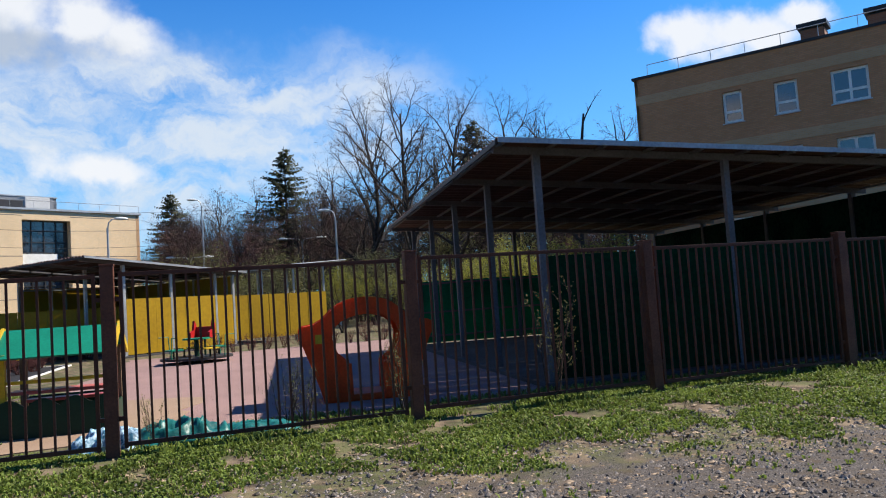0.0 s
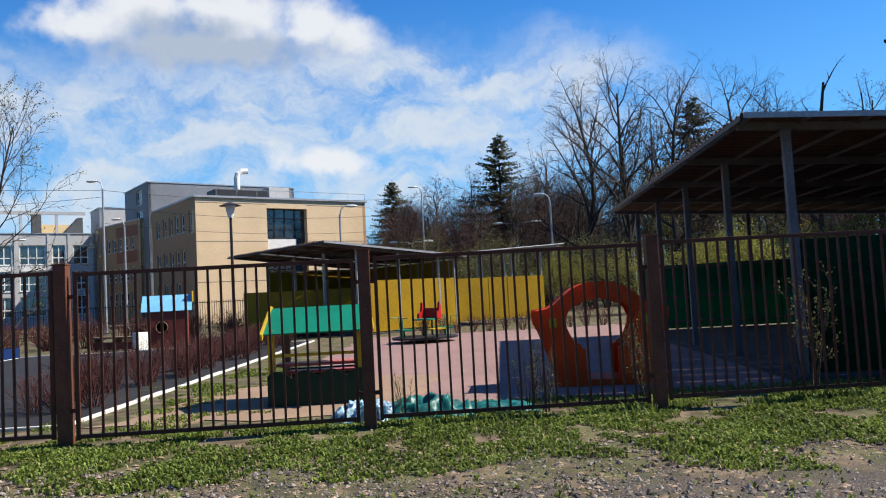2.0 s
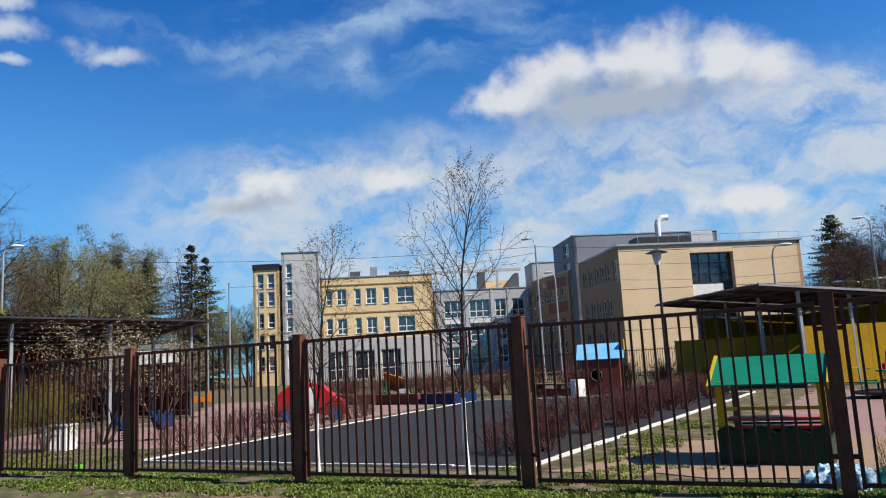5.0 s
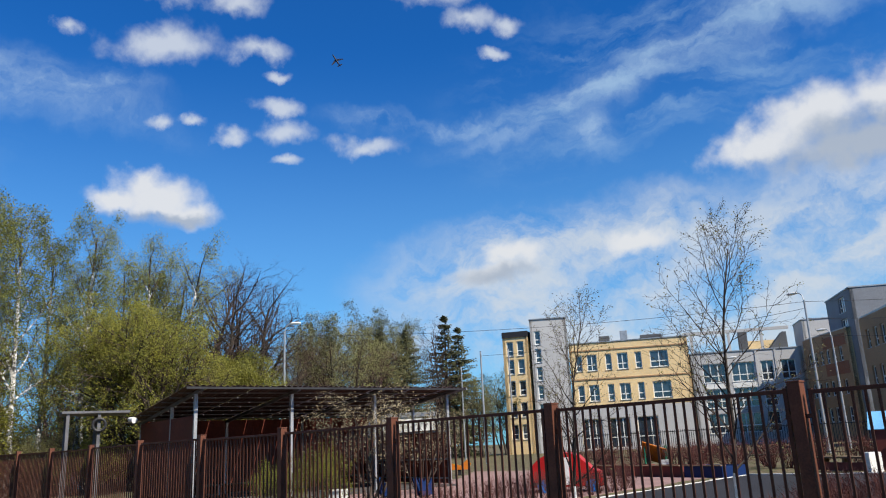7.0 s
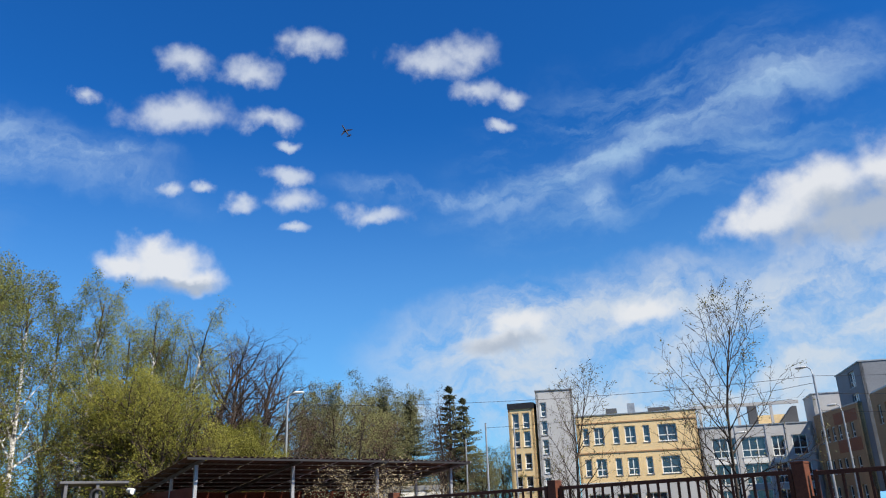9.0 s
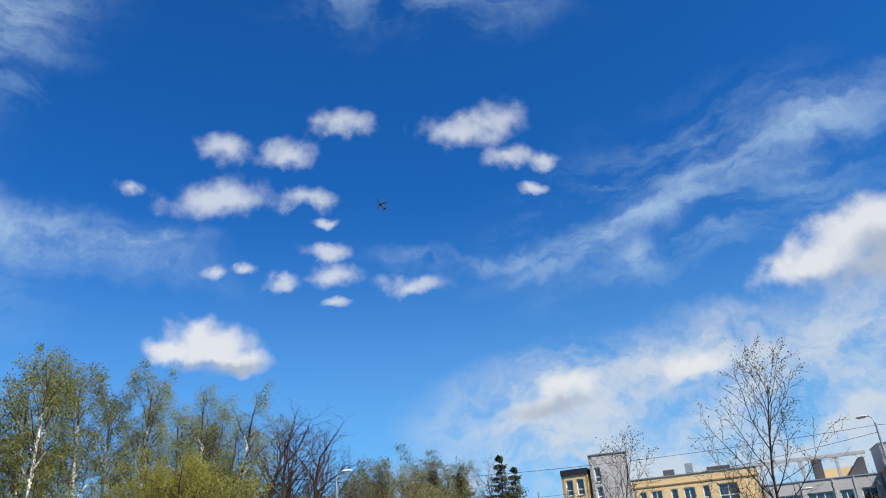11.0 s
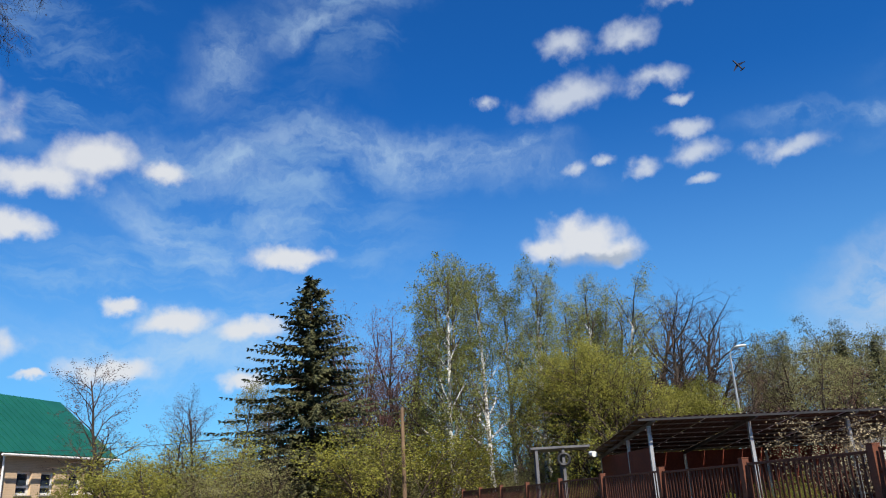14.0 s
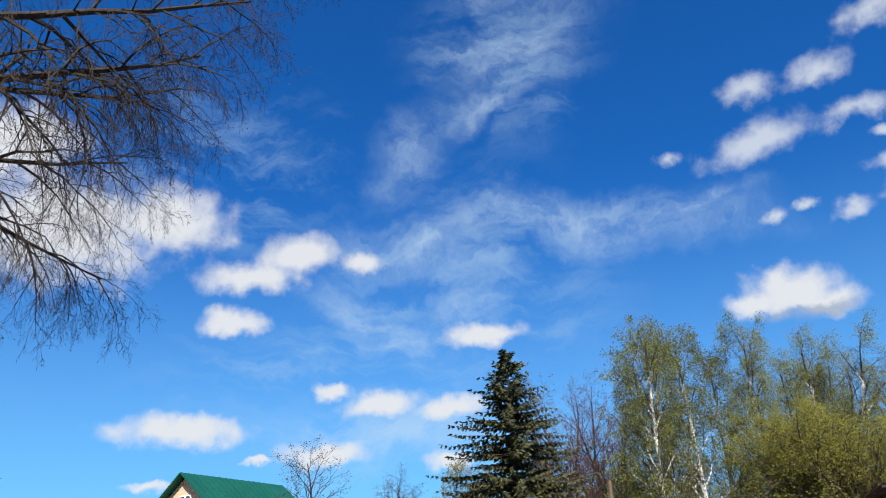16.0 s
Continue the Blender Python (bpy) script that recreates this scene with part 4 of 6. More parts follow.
class Wood:
    """Collects tapered branch pieces and the places where leaves sit."""

    def __init__(self, seed):
        self.rnd, self.v, self.f, self.tips = random.Random(seed), [], [], []

    def piece(self, p, q, r0, r1, n):
        d = (q - p)
        if d.length < 1e-5:
            return
        d = d.normalized()
        a = d.orthogonal().normalized()
        b = d.cross(a)
        k = len(self.v)
        for c, r in ((p, r0), (q, r1)):
            for i in range(n):
                t = 2 * math.pi * i / n
                self.v.append(tuple(c + a * (r * math.cos(t)) + b * (r * math.sin(t))))
        for i in range(n):
            j = (i + 1) % n
            self.f.append((k + i, k + j, k + n + j, k + n + i))

    def grow(self, p, d, length, r, level, spec):
        """One branch and what springs from it. spec: per level (children, length ratio, angle, bend, rise)."""
        rnd = self.rnd
        n = max(2, int(7 - level * 1.3))
        sides = 6 if level == 0 else 4 if level == 1 else 3
        kids, ratio, angle, bend, rise = spec[min(level, len(spec) - 1)]
        last = level >= len(spec) - 1
        pts = [(p, d, r)]
        q, e = p.copy(), d.copy()
        tip = r * (0.12 if level else 0.2)
        for i in range(n):
            e = (e + Vector((rnd.gauss(0, bend), rnd.gauss(0, bend), rnd.gauss(0, bend) + rise))).normalized()
            q2 = q + e * (length / n)
            ra, rb = r + (tip - r) * i / n, r + (tip - r) * (i + 1) / n
            self.piece(q, q2, ra, rb, sides)
            q = q2
            pts.append((q, e.copy(), rb))
        if last or level >= 2:
            self.tips += [c for c, _, _ in pts[1:]]
        if last:
            return
        first = 0.28 if level == 0 else 0.18
        for i in range(kids):
            f = first + (1 - first) * (i + rnd.random() * 0.8) / kids
            x = min(f, 0.999) * n
            j = int(x)
            c = pts[j][0].lerp(pts[j + 1][0], x - j)
            ax = pts[j + 1][1]
            side = ax.orthogonal().normalized()
            side.rotate(Matrix.Rotation(i * 2.4 + rnd.uniform(-0.5, 0.5), 3, ax))
            an = radians(angle + rnd.uniform(-12, 12)) * (1.0 if level else 1.15 - 0.45 * f)
            kd = (ax * math.cos(an) + side * math.sin(an)).normalized()
            kl = length * ratio * (1.15 - 0.6 * f if level == 0 else 1.05 - 0.45 * f) * rnd.uniform(0.75, 1.2)
            kr = max(pts[j][2] * 0.55, 0.004) if level == 0 else max(pts[j][2] * 0.6, 0.003)
            self.grow(c, kd, kl, kr, level + 1, spec)


def leaves_mesh(tips, count, size, spread, rnd, droop=0.0):
    """Small folded leaf clumps round the twigs."""
    v, f = [], []
    for _ in range(count):
        c = tips[rnd.randrange(len(tips))] + Vector((rnd.gauss(0, spread), rnd.gauss(0, spread), rnd.gauss(0, spread) - droop * rnd.random()))
        a = Vector((rnd.gauss(0, 1), rnd.gauss(0, 1), rnd.gauss(0, 1))).normalized()
        b = a.orthogonal().normalized()
        s_ = size * rnd.uniform(0.5, 1.3)
        k = len(v)
        n = a.cross(b) * (s_ * 0.3)
        v += [tuple(c - a * s_), tuple(c + b * s_ * 0.6 + n), tuple(c + a * s_), tuple(c - b * s_ * 0.6 + n)]
        f += [(k, k + 1, k + 2), (k, k + 2, k + 3)]
    return v, f


def make_tree(name, label, category, seed, height, radius, spec, bark, twig, leaf=None, count=0, size=0.06, spread=0.12, droop=0.0,
              group="", stems=1, lean=0.05, white_to=0.0):
    """A tree one unit of its own height, standing at the origin: trunk, branches and leaves."""
    t = thing(name, label, category, group=group)
    w = Wood(seed)
    for s_ in range(stems):
        a = w.rnd.uniform(0, 6.28)
        base = Vector((math.cos(a), math.sin(a), 0)) * (0.0 if stems == 1 else height * 0.02)
        d = Vector((math.cos(a) * lean * (1 if stems == 1 else 3), math.sin(a) * lean * (1 if stems == 1 else 3), 1)).normalized()
        w.grow(base - Vector((0, 0, 0.1)), d, height * w.rnd.uniform(0.86, 1.0), radius, 0, spec)
    stout = [i for i, q in enumerate(w.f) if (Vector(w.v[q[0]]) - Vector(w.v[q[1]])).length > radius * 0.33]
    stout_set = set(stout)

    def sub(ids):
        vv, ff, idx = [], [], {}
        for i in ids:
            g = []
            for j in w.f[i]:
                if j not in idx:
                    idx[j] = len(vv)
                    vv.append(w.v[j])
                g.append(idx[j])
            ff.append(tuple(g))
        return vv, ff
    mesh_part("trunk", *sub(stout), bark, t)
    mesh_part("crown", *sub([i for i in range(len(w.f)) if i not in stout_set]), twig, t)
    if white_to:
        n = max(1, round(white_to / (height * 0.93 / 7)))
        vv = []
        for r in range(n * 2):
            ring = [Vector(q) for q in w.v[r * 6:r * 6 + 6]]
            c = sum(ring, Vector()) / 6
            vv += [tuple(c + (q - c) * 1.12) for q in ring]
        mesh_part("whitewash", vv, [q for q in w.f[:n * 6]], M_LIME, t, "white painted lower trunk")
    if leaf is not None:
        mesh_part("foliage", *leaves_mesh(w.tips, count, size, spread, w.rnd, droop), leaf, t)
    return t


def spruce(seed, height, label, spread=0.44, gap=1.0):
    """A spruce: whorls of drooping boughs, each hung with needle sprays."""
    rnd = random.Random(seed)
    t = thing("spruce_tree", label, "tree", group="spruces")
    part("trunk", rod((0, 0, -0.2), (0, 0, height), height * 0.016, 0.01, 8), M_BARK, t)
    v, f, bv = [], [], Wood(seed + 1)
    z = height * 0.06
    while z < height * 0.985:
        k = 1 - z / height
        reach = height * spread * (k ** 0.92 + 0.015)
        n = max(4, int(9 * gap))
        a0 = rnd.uniform(0, 6.28)
        for i in range(n):
            a = a0 + 6.28 * i / n + rnd.uniform(-0.5, 0.5)
            ln = reach * rnd.uniform(0.45, 1.2)
            lift = rnd.uniform(-0.14, 0.14)
            out = Vector((math.cos(a), math.sin(a), 0))
            p = Vector((0, 0, z + rnd.uniform(-1.1, 1.1) * (k + 0.12)))
            m = max(3, int(ln / (0.2 * height / 14)))
            prev = p
            for j in range(1, m + 1):
                s_ = j / m
                q = p + out * ln * s_ + Vector((0, 0, ln * ((0.45 - 0.55 * k) * s_ - 0.3 * s_ * s_ + 0.16 * s_ ** 4 + lift * s_)))
                bv.piece(prev, q, 0.03 * (1.05 - s_), 0.03 * (1.02 - s_), 3)
                side = Vector((-out.y, out.x, 0))
                for sgn in (-1, 1, 0, -0.5, 0.5) if s_ < 0.4 else (-1, 1, 0, -0.6, 0.6, -0.3, 0.3, 0.1):
                    wd = height * 0.0165 * (1.1 - 0.5 * s_) * rnd.uniform(0.6, 1.3)
                    tipd = (side * sgn + out * rnd.uniform(0.2, 0.9) + Vector((0, 0, rnd.uniform(-1.3, 0.15)))).normalized()
                    c = len(v)
                    up = Vector((rnd.gauss(0, 0.4), rnd.gauss(0, 0.4), 1)).normalized().cross(tipd)
                    tip = q + tipd * wd * 1.5
                    mid = q + tipd * wd * 0.7
                    v += [tuple(q), tuple(mid + up * wd * 0.3), tuple(tip), tuple(mid - up * wd * 0.3 - Vector((0, 0, wd * 0.25)))]
                    f += [(c, c + 1, c + 2), (c, c + 2, c + 3)]
                prev = q
        z += height * 0.021 * (0.7 + 0.6 * rnd.random()) / gap
    mesh_part("framework", bv.v, bv.f, M_TWIG, t)
    mesh_part("foliage", v, f, M_NEEDLE, t)
    return t


FULL = [(17, 0.5, 46, 0.1, 0.02), (8, 0.5, 42, 0.14, 0.03), (6, 0.5, 38, 0.18, 0.02), (5, 0.6, 36, 0.2, 0.0), (0, 0, 0, 0.22, 0)]
TALL = [(17, 0.34, 42, 0.06, 0.02), (6, 0.5, 40, 0.14, 0.03), (5, 0.5, 38, 0.18, 0.0), (4, 0.5, 36, 0.2, -0.03), (0, 0, 0, 0.2, -0.04)]
BIRCH = [(18, 0.27, 36, 0.022, 0.01), (6, 0.5, 40, 0.12, 0.02), (5, 0.55, 40, 0.16, -0.12), (3, 0.7, 30, 0.14, -0.25), (0, 0, 0, 0.12, -0.3)]
BUSHY = [(9, 0.5, 40, 0.12, 0.03), (6, 0.5, 40, 0.16, 0.03), (4, 0.5, 40, 0.2, 0.0), (0, 0, 0, 0.2, 0)]
YOUNG = [(20, 0.4, 42, 0.06, 0.05), (9, 0.45, 40, 0.13, 0.07), (5, 0.45, 38, 0.16, 0.05), (0, 0, 0, 0.2, 0)]

full_a = make_tree("bare_tree", "leafless broad-crowned tree at the wood's edge", "tree", 11, 14.0, 0.26, FULL, M_BARK, M_TWIG, group="bare trees", lean=0.1)
full_b = make_tree("bare_tree", "leafless tree with dark spreading limbs", "tree", 12, 14.0, 0.28, FULL, M_BARK, M_TWIG, group="bare trees", lean=0.05, stems=1)
tall_a = make_tree("bare_tree", "tall narrow leafless tree in the wood", "tree", 13, 14.0, 0.2, TALL, M_BARK, M_TWIG, M_BUD, 2500, 0.05, 0.1, group="bare trees")
tall_b = make_tree("bare_tree", "slim tree in first pale leaf", "tree", 14, 14.0, 0.18, TALL, M_BARK, M_TWIG, M_LEAF_PALE, 5200, 0.085, 0.16, group="bare trees")
purple = make_tree("bare_tree", "leafless purple-brown alder with dense twigs", "tree", 15, 14.0, 0.16, TALL, M_BARK, M_PURPLE, M_BUD, 4000, 0.05, 0.12, group="bare trees", stems=3)
birch_a = make_tree("birch_tree", "white-stemmed birch in first green leaf", "tree", 21, 14.0, 0.17, BIRCH, M_BIRCHBARK, M_TWIG, M_LEAF_BIRCH, 17000, 0.046, 0.13, 0.35, group="birches", lean=0.03)
birch_b = make_tree("birch_tree", "twin-stemmed birch with hanging green twigs", "tree", 22, 14.0, 0.15, BIRCH, M_BIRCHBARK, M_TWIG, M_LEAF_BIRCH, 20000, 0.046, 0.13, 0.35, group="birches", stems=2, lean=0.03)
willow = make_tree("willow_tree", "broad willow thick with yellow-green leaf", "tree", 31, 9.0, 0.18, FULL, M_BARK, M_TWIG, M_LEAF_WILLOW, 38000, 0.055, 0.15, group="willows", stems=3, lean=0.14)
pale = make_tree("poplar_tree", "tall poplar hazed with pale new leaf", "tree", 32, 16.0, 0.24, FULL, M_BARK, M_TWIG, M_LEAF_PALE, 12000, 0.07, 0.2, group="poplars")
bush_a = make_tree("bush", "dense bush in yellow-green leaf", "bush", 41, 4.5, 0.06, BUSHY, M_TWIG, M_TWIG, M_LEAF_WILLOW, 9000, 0.05, 0.14, group="bushes", stems=7, lean=0.13)
bush_b = make_tree("bush", "open brown bush with scattered new leaf", "bush", 42, 5.0, 0.05, BUSHY, M_TWIG, M_TWIG, M_LEAF_PALE, 4500, 0.05, 0.14, group="bushes", stems=7, lean=0.1)
snag = make_tree("dead_tree", "dead tree with broken bare limbs", "tree", 43, 13.0, 0.34, [(5, 0.3, 45, 0.08, 0.02), (3, 0.4, 50, 0.2, 0.05), (0, 0, 0, 0.2, 0)], M_BARK, M_BARK, group="dead trees")
spruce_a = spruce(51, 14.0, "dark green spruce with drooping boughs")
spruce_b = spruce(52, 14.0, "slender dark spruce in the wood", 0.42, 0.9)
spruce_c = spruce(53, 14.0, "thin old spruce with sparse boughs", 0.26, 0.85)
HOME = {}
for tree in (full_a, full_b, tall_a, tall_b, purple, birch_a, birch_b, willow, pale, bush_a, bush_b, snag, spruce_a, spruce_b, spruce_c):
    tops = np.concatenate([np.array([v.co.z for v in c.data.vertices]) for c in tree.children])
    HOME[tree] = float(np.quantile(tops, 0.9995))
placed = set()


def plant(tree, x, y, height, turn=None, wide=1.0):
    """Stands a tree of that height at a place; the first one is the tree itself, the others are copies."""
    rnd = random.Random(int(x * 71 + y * 13))
    k = height / HOME[tree]
    m = pose(x, y, 0.28, 0, 0, rnd.uniform(0, 360) if turn is None else turn) @ Matrix.Diagonal((k * wide, k * wide, k, 1))
    if tree in placed:
        return copy_thing(tree, m @ Matrix.Diagonal((1 / tree.scale.x, 1 / tree.scale.y, 1 / tree.scale.z, 1)))
    placed.add(tree)
    tree.matrix_basis = m
    return tree


# the wood behind the playground
for x, y, h in ((-0.4, 90, 14.9), (9.5, 69.3, 15.6), (28, 69.5, 18.4)):
    plant(spruce_b, x, y, h, wide=1.15)
plant(full_a, 13.0, 43.0, 15.0, 40)
plant(full_b, 12.1, 50.5, 16.0, 100)
plant(full_b, 17.2, 47.0, 15.8, 200)
plant(full_a, 23.3, 49.7, 16.7, 300)
plant(full_b, 27.7, 53.1, 16.2, 20)
plant(full_a, 11.1, 58.9, 13.2, 150)
for x, y, h in ((7.2, 74.6, 13.9), (4.7, 79.8, 14.0), (1.3, 95, 12.6), (4.0, 89.9, 15.3), (20.0, 60, 16), (32, 50, 15)):
    plant(tall_a, x, y, h)
plant(snag, 22.4, 38.9, 13.0, 80)
plant(snag, 25.6, 39.3, 12.3, 190, 0.5)
rw = random.Random(5)
for i in range(150):
    a, d = radians(rw.uniform(-1.5, 48)), rw.uniform(52, 98)
    k = (0.1, 0.14) if a < radians(8) else (0.125, 0.17)
    plant(rw.choice((tall_a, tall_a, tall_a, tall_a, full_b, purple) if a < radians(14) else (tall_a, tall_a, tall_a, tall_b, full_b, purple)), d * math.sin(a), d * math.cos(a), d * rw.uniform(*k) + 1.2)
for i in range(24):
    a, d = radians(rw.uniform(-0.5, 50)), rw.uniform(44, 70)
    plant(rw.choice((bush_a, bush_b, bush_b, bush_b, bush_b, bush_b)), d * math.sin(a), d * math.cos(a), rw.uniform(2.5, 6.0), wide=1.4)
for i in range(60):
    a, d = radians(rw.uniform(-0.8, 17)), rw.uniform(62, 98)
    plant(rw.choice((tall_a, tall_a, purple, full_b)), d * math.sin(a), d * math.cos(a), d * rw.uniform(0.085, 0.145) + 1.0, wide=1.2)
for i in range(26):
    a, d = radians(rw.uniform(-0.8, 17)), rw.uniform(52, 60)
    plant(bush_b, d * math.sin(a), d * math.cos(a), rw.uniform(2.0, 4.2), wide=1.6)
plant(bush_a, 7.2, 35.6, 3.5)
for x, y in ((13, 29), (15, 32), (19.5, 33), (11.5, 34), (17, 36)):
    plant(bush_a, x, y, rw.uniform(3.2, 4.6), wide=1.3)

# unseen trees added behind the road; they close the place and cut skylight
for i in range(34):
    plant(rw.choice((birch_a, tall_b, bush_a, full_b, willow)), rw.uniform(-14, 34), rw.uniform(-26, -11), rw.uniform(6, 13), wide=1.2)

# the wood to the left
plant(spruce_a, -42.8, 2.0, 13.7, 0, 1.22)
for x, y, h in ((-58.4, 48.1, 13.0), (-56.8, 50.0, 12.6)):
    plant(spruce_b, x, y, h)
for x, y, h in ((-64.9, 63.3, 16.3), (-65.4, 66.0, 15.2)):
    plant(spruce_c, x, y, h, wide=1.3)
for x, y, h, t_ in ((-39.8, 9.3, 14.4, birch_b), (-41.4, 11.4, 14.4, birch_a), (-41.5, 14.4, 14.7, birch_a), (-41.2, 17.9, 13.8, birch_b), (-45.5, 10.4, 15.6, birch_a), (-46, 14, 14.5, birch_a), (-46.5, 18.5, 14.0, birch_b)):
    plant(t_, x, y, h)
for x, y, h in ((-52.3, 7.7, 15.3), (-54.4, 6.9, 15.0), (-52.5, 9.8, 14.5), (-49.5, 6.0, 12.0), (-50.5, 4.4, 11.0)):
    plant(purple, x, y, h)
for x, y, h in ((-48.9, 27.2, 15.2), (-52.5, 30.9, 15.5), (-54.7, 26.8, 16.2)):
    plant(full_b, x, y, h, wide=1.35)
for x, y, h, t_ in ((-46.5, 25.2, 14.6, full_a), (-50.2, 28.6, 14.2, full_a), (-44.2, 15.9, 13.0, birch_b), (-44.6, 19.3, 12.6, birch_a), (-52.0, 38.0, 12.6, pale), (-53.0, 43.0, 12.0, pale)):
    plant(t_, x, y, h, wide=1.15)
for x, y, h in ((-35.0, 17.2, 9.2), (-37.2, 16.4, 8.6), (-39.6, 23.2, 6.6), (-40.5, 20.8, 7.4)):
    plant(willow, x, y, h)
for x, y, h in ((-65.0, 47.8, 16.3), (-66.9, 53.5, 16.4), (-64.8, 57.5, 16.0), (-62.7, 42.4, 13.8), (-70, 50, 15.5)):
    plant(pale, x, y, h)
plant(tall_a, -36.1, -6.9, 8.2, wide=1.3)
plant(tall_a, -38.6, -3.5, 7.2, wide=1.2)
plant(tall_a, -39.5, -4.6, 6.6, wide=1.2)
for i, (x, y, h) in enumerate(((-34.5, -4.7, 4.4), (-38.7, -2.9, 5.4), (-36.8, -0.7, 4.4), (-35.4, 5.2, 5.3), (-38.6, 7.3, 5.6), (-36.7, 4.0, 4.6), (-28.5, -11.2, 3.4), (-31.9, -7.4, 2.9), (-33.5, -2.4, 3.4))):
    plant(bush_a if i % 3 != 2 else bush_b, x, y, h, wide=1.35)
for i in range(46):
    x, y = rw.uniform(-72, -44), rw.uniform(-2, 46)
    plant(rw.choice((tall_a, tall_a, purple, tall_b)), x, y, math.hypot(x, y) * rw.uniform(0.13, 0.18) + 0.5)
for i in range(44):
    y = rw.uniform(-6, 26)
    plant(rw.choice((bush_a, bush_b, bush_b, bush_b)), rw.uniform(-46, -37), y, rw.uniform(1.6, 3.4), wide=1.5)
for i in range(26):
    a, d = radians(rw.uniform(-62, -40)), rw.uniform(85, 120)
    plant(rw.choice((pale, tall_b, tall_a)), d * math.sin(a), d * math.cos(a), rw.uniform(7, 11))
# brown thicket that closes the wood's floor
for i in range(70):
    plant(bush_b, rw.uniform(-74, -50), rw.uniform(-24, 34), rw.uniform(3.0, 5.5), wide=2.0)
# ---- playground things ----
def paint(name, base, rough=0.45, **k):
    return mat(name, base, rough, dark=tuple(c * 0.72 for c in base), coarse=2.5, grain=35, bump=0.12, **k)


M_RED = paint("red plastic", (0.8, 0.1, 0.02), through=0.4)
M_SIGNALRED = paint("signal red paint", (0.396, 0.0132, 0.0132))
M_TEAL = paint("teal green paint", (0.0066, 0.178, 0.106))
M_DKGREEN = paint("bottle green paint", (0.0066, 0.033, 0.0185))
M_YEL = paint("yellow paint", (0.495, 0.33, 0.0198))
M_PINKRED = paint("faded red board", (0.363, 0.0792, 0.0726))
M_BLUE = paint("blue paint", (0.008, 0.026, 0.1))
M_WHEELBLUE = paint("bright blue plastic", (0.02, 0.16, 0.5))
M_SKYBLUE = paint("light blue sheet", (0.16, 0.42, 0.68))
M_ORANGE = paint("orange plastic", (0.528, 0.158, 0.0198))
M_WOOD = mat("weathered wood", (0.198, 0.132, 0.0792), 0.85, dark=(0.112, 0.0726, 0.0462), coarse=3, grain=50, bump=0.4)
M_MAROON = paint("maroon boards", (0.165, 0.04, 0.03), 0.7)
M_TARP = mat("teal tarpaulin", (0.0132, 0.132, 0.125), 0.4, dark=(0.0066, 0.066, 0.066), coarse=4, grain=30, bump=0.3)
M_TARPBLUE = mat("blue and white sheeting", (0.35, 0.5, 0.62), 0.45, dark=(0.03, 0.12, 0.2), coarse=9, grain=30, bump=0.3, spread=0.25)

# little roofed sandbox
sb = thing("sandbox_shelter", "roofed wooden sandbox, teal roof and scalloped green front", "sandbox", pose(-2.02, 10.0, 0.3, 0, 0, -3))
for x, y in ((0.05, 0.08), (1.17, 0.08), (0.05, 1.1), (1.17, 1.1)):
    part("post", box(x - 0.04, x + 0.04, y - 0.04, y + 0.04, 0, 0.98, bevel=0.006), M_YEL if y < 0.5 else M_WOOD, sb)
for s_ in (-1, 1):
    bm = prism([(-0.03, 0.0), (1.25, 0.0), (1.25, 0.02), (-0.03, 0.02)], 0, 0.68)
    o = part("roof_panel", bm, M_TEAL, sb)
    o.matrix_basis = pose(0, 0.59, 1.24) @ Matrix.Rotation(radians(-28 if s_ > 0 else 208), 4, "X") @ (Matrix() if s_ > 0 else Matrix.Translation((0, 0, -0.02)))
for x in (-0.06, 1.25):
    for s_ in (-1, 1):
        bm = bmesh.new()
        a, b = Vector((x + 0.015, 0.59, 1.25)), Vector((x + 0.015, 0.59 + 0.66 * s_, 0.9))
        d = b - a
        bmesh.ops.create_cube(bm, size=1, matrix=Matrix.Translation((a + b) / 2) @ d.to_track_quat("Y", "Z").to_matrix().to_4x4() @ Matrix.Diagonal((0.03, d.length, 0.09, 1)))
        part("barge_board", bm, M_YEL, sb)
outline = [(0.0, 0.0), (1.22, 0.0), (1.22, 0.4)]
for i in range(24, -1, -1):
    outline.append((1.22 * i / 24, 0.36 + 0.1 * abs(math.sin(i / 24 * math.pi * 3.5 + 0.4))))
part("front_board", prism(outline, 0.0, 0.03), M_DKGREEN, sb, "dark green board with a scalloped top edge")
part("back_board", box(0, 1.22, 1.14, 1.17, 0, 0.4), M_DKGREEN, sb)
for x in (0.0, 1.19):
    part("side_board", box(x, x + 0.03, 0.035, 1.135, 0, 0.3), M_DKGREEN, sb)
part("rail", box(0.09, 1.13, 0.06, 0.1, 0.63, 0.67, bevel=0.005), M_YEL, sb)
part("counter", box(0.09, 1.13, 0.12, 0.45, 0.5, 0.54, bevel=0.008), M_PINKRED, sb, "faded red counter board")
part("bench", box(0.09, 1.13, 0.85, 1.1, 0.34, 0.38, bevel=0.008), M_PINKRED, sb)

# red arched playhouse
def mirrored(half):
    """A line from the left foot to the crown, carried on to the right foot."""
    return half + [(-x, z) for x, z in half[::-1] if x != 0]


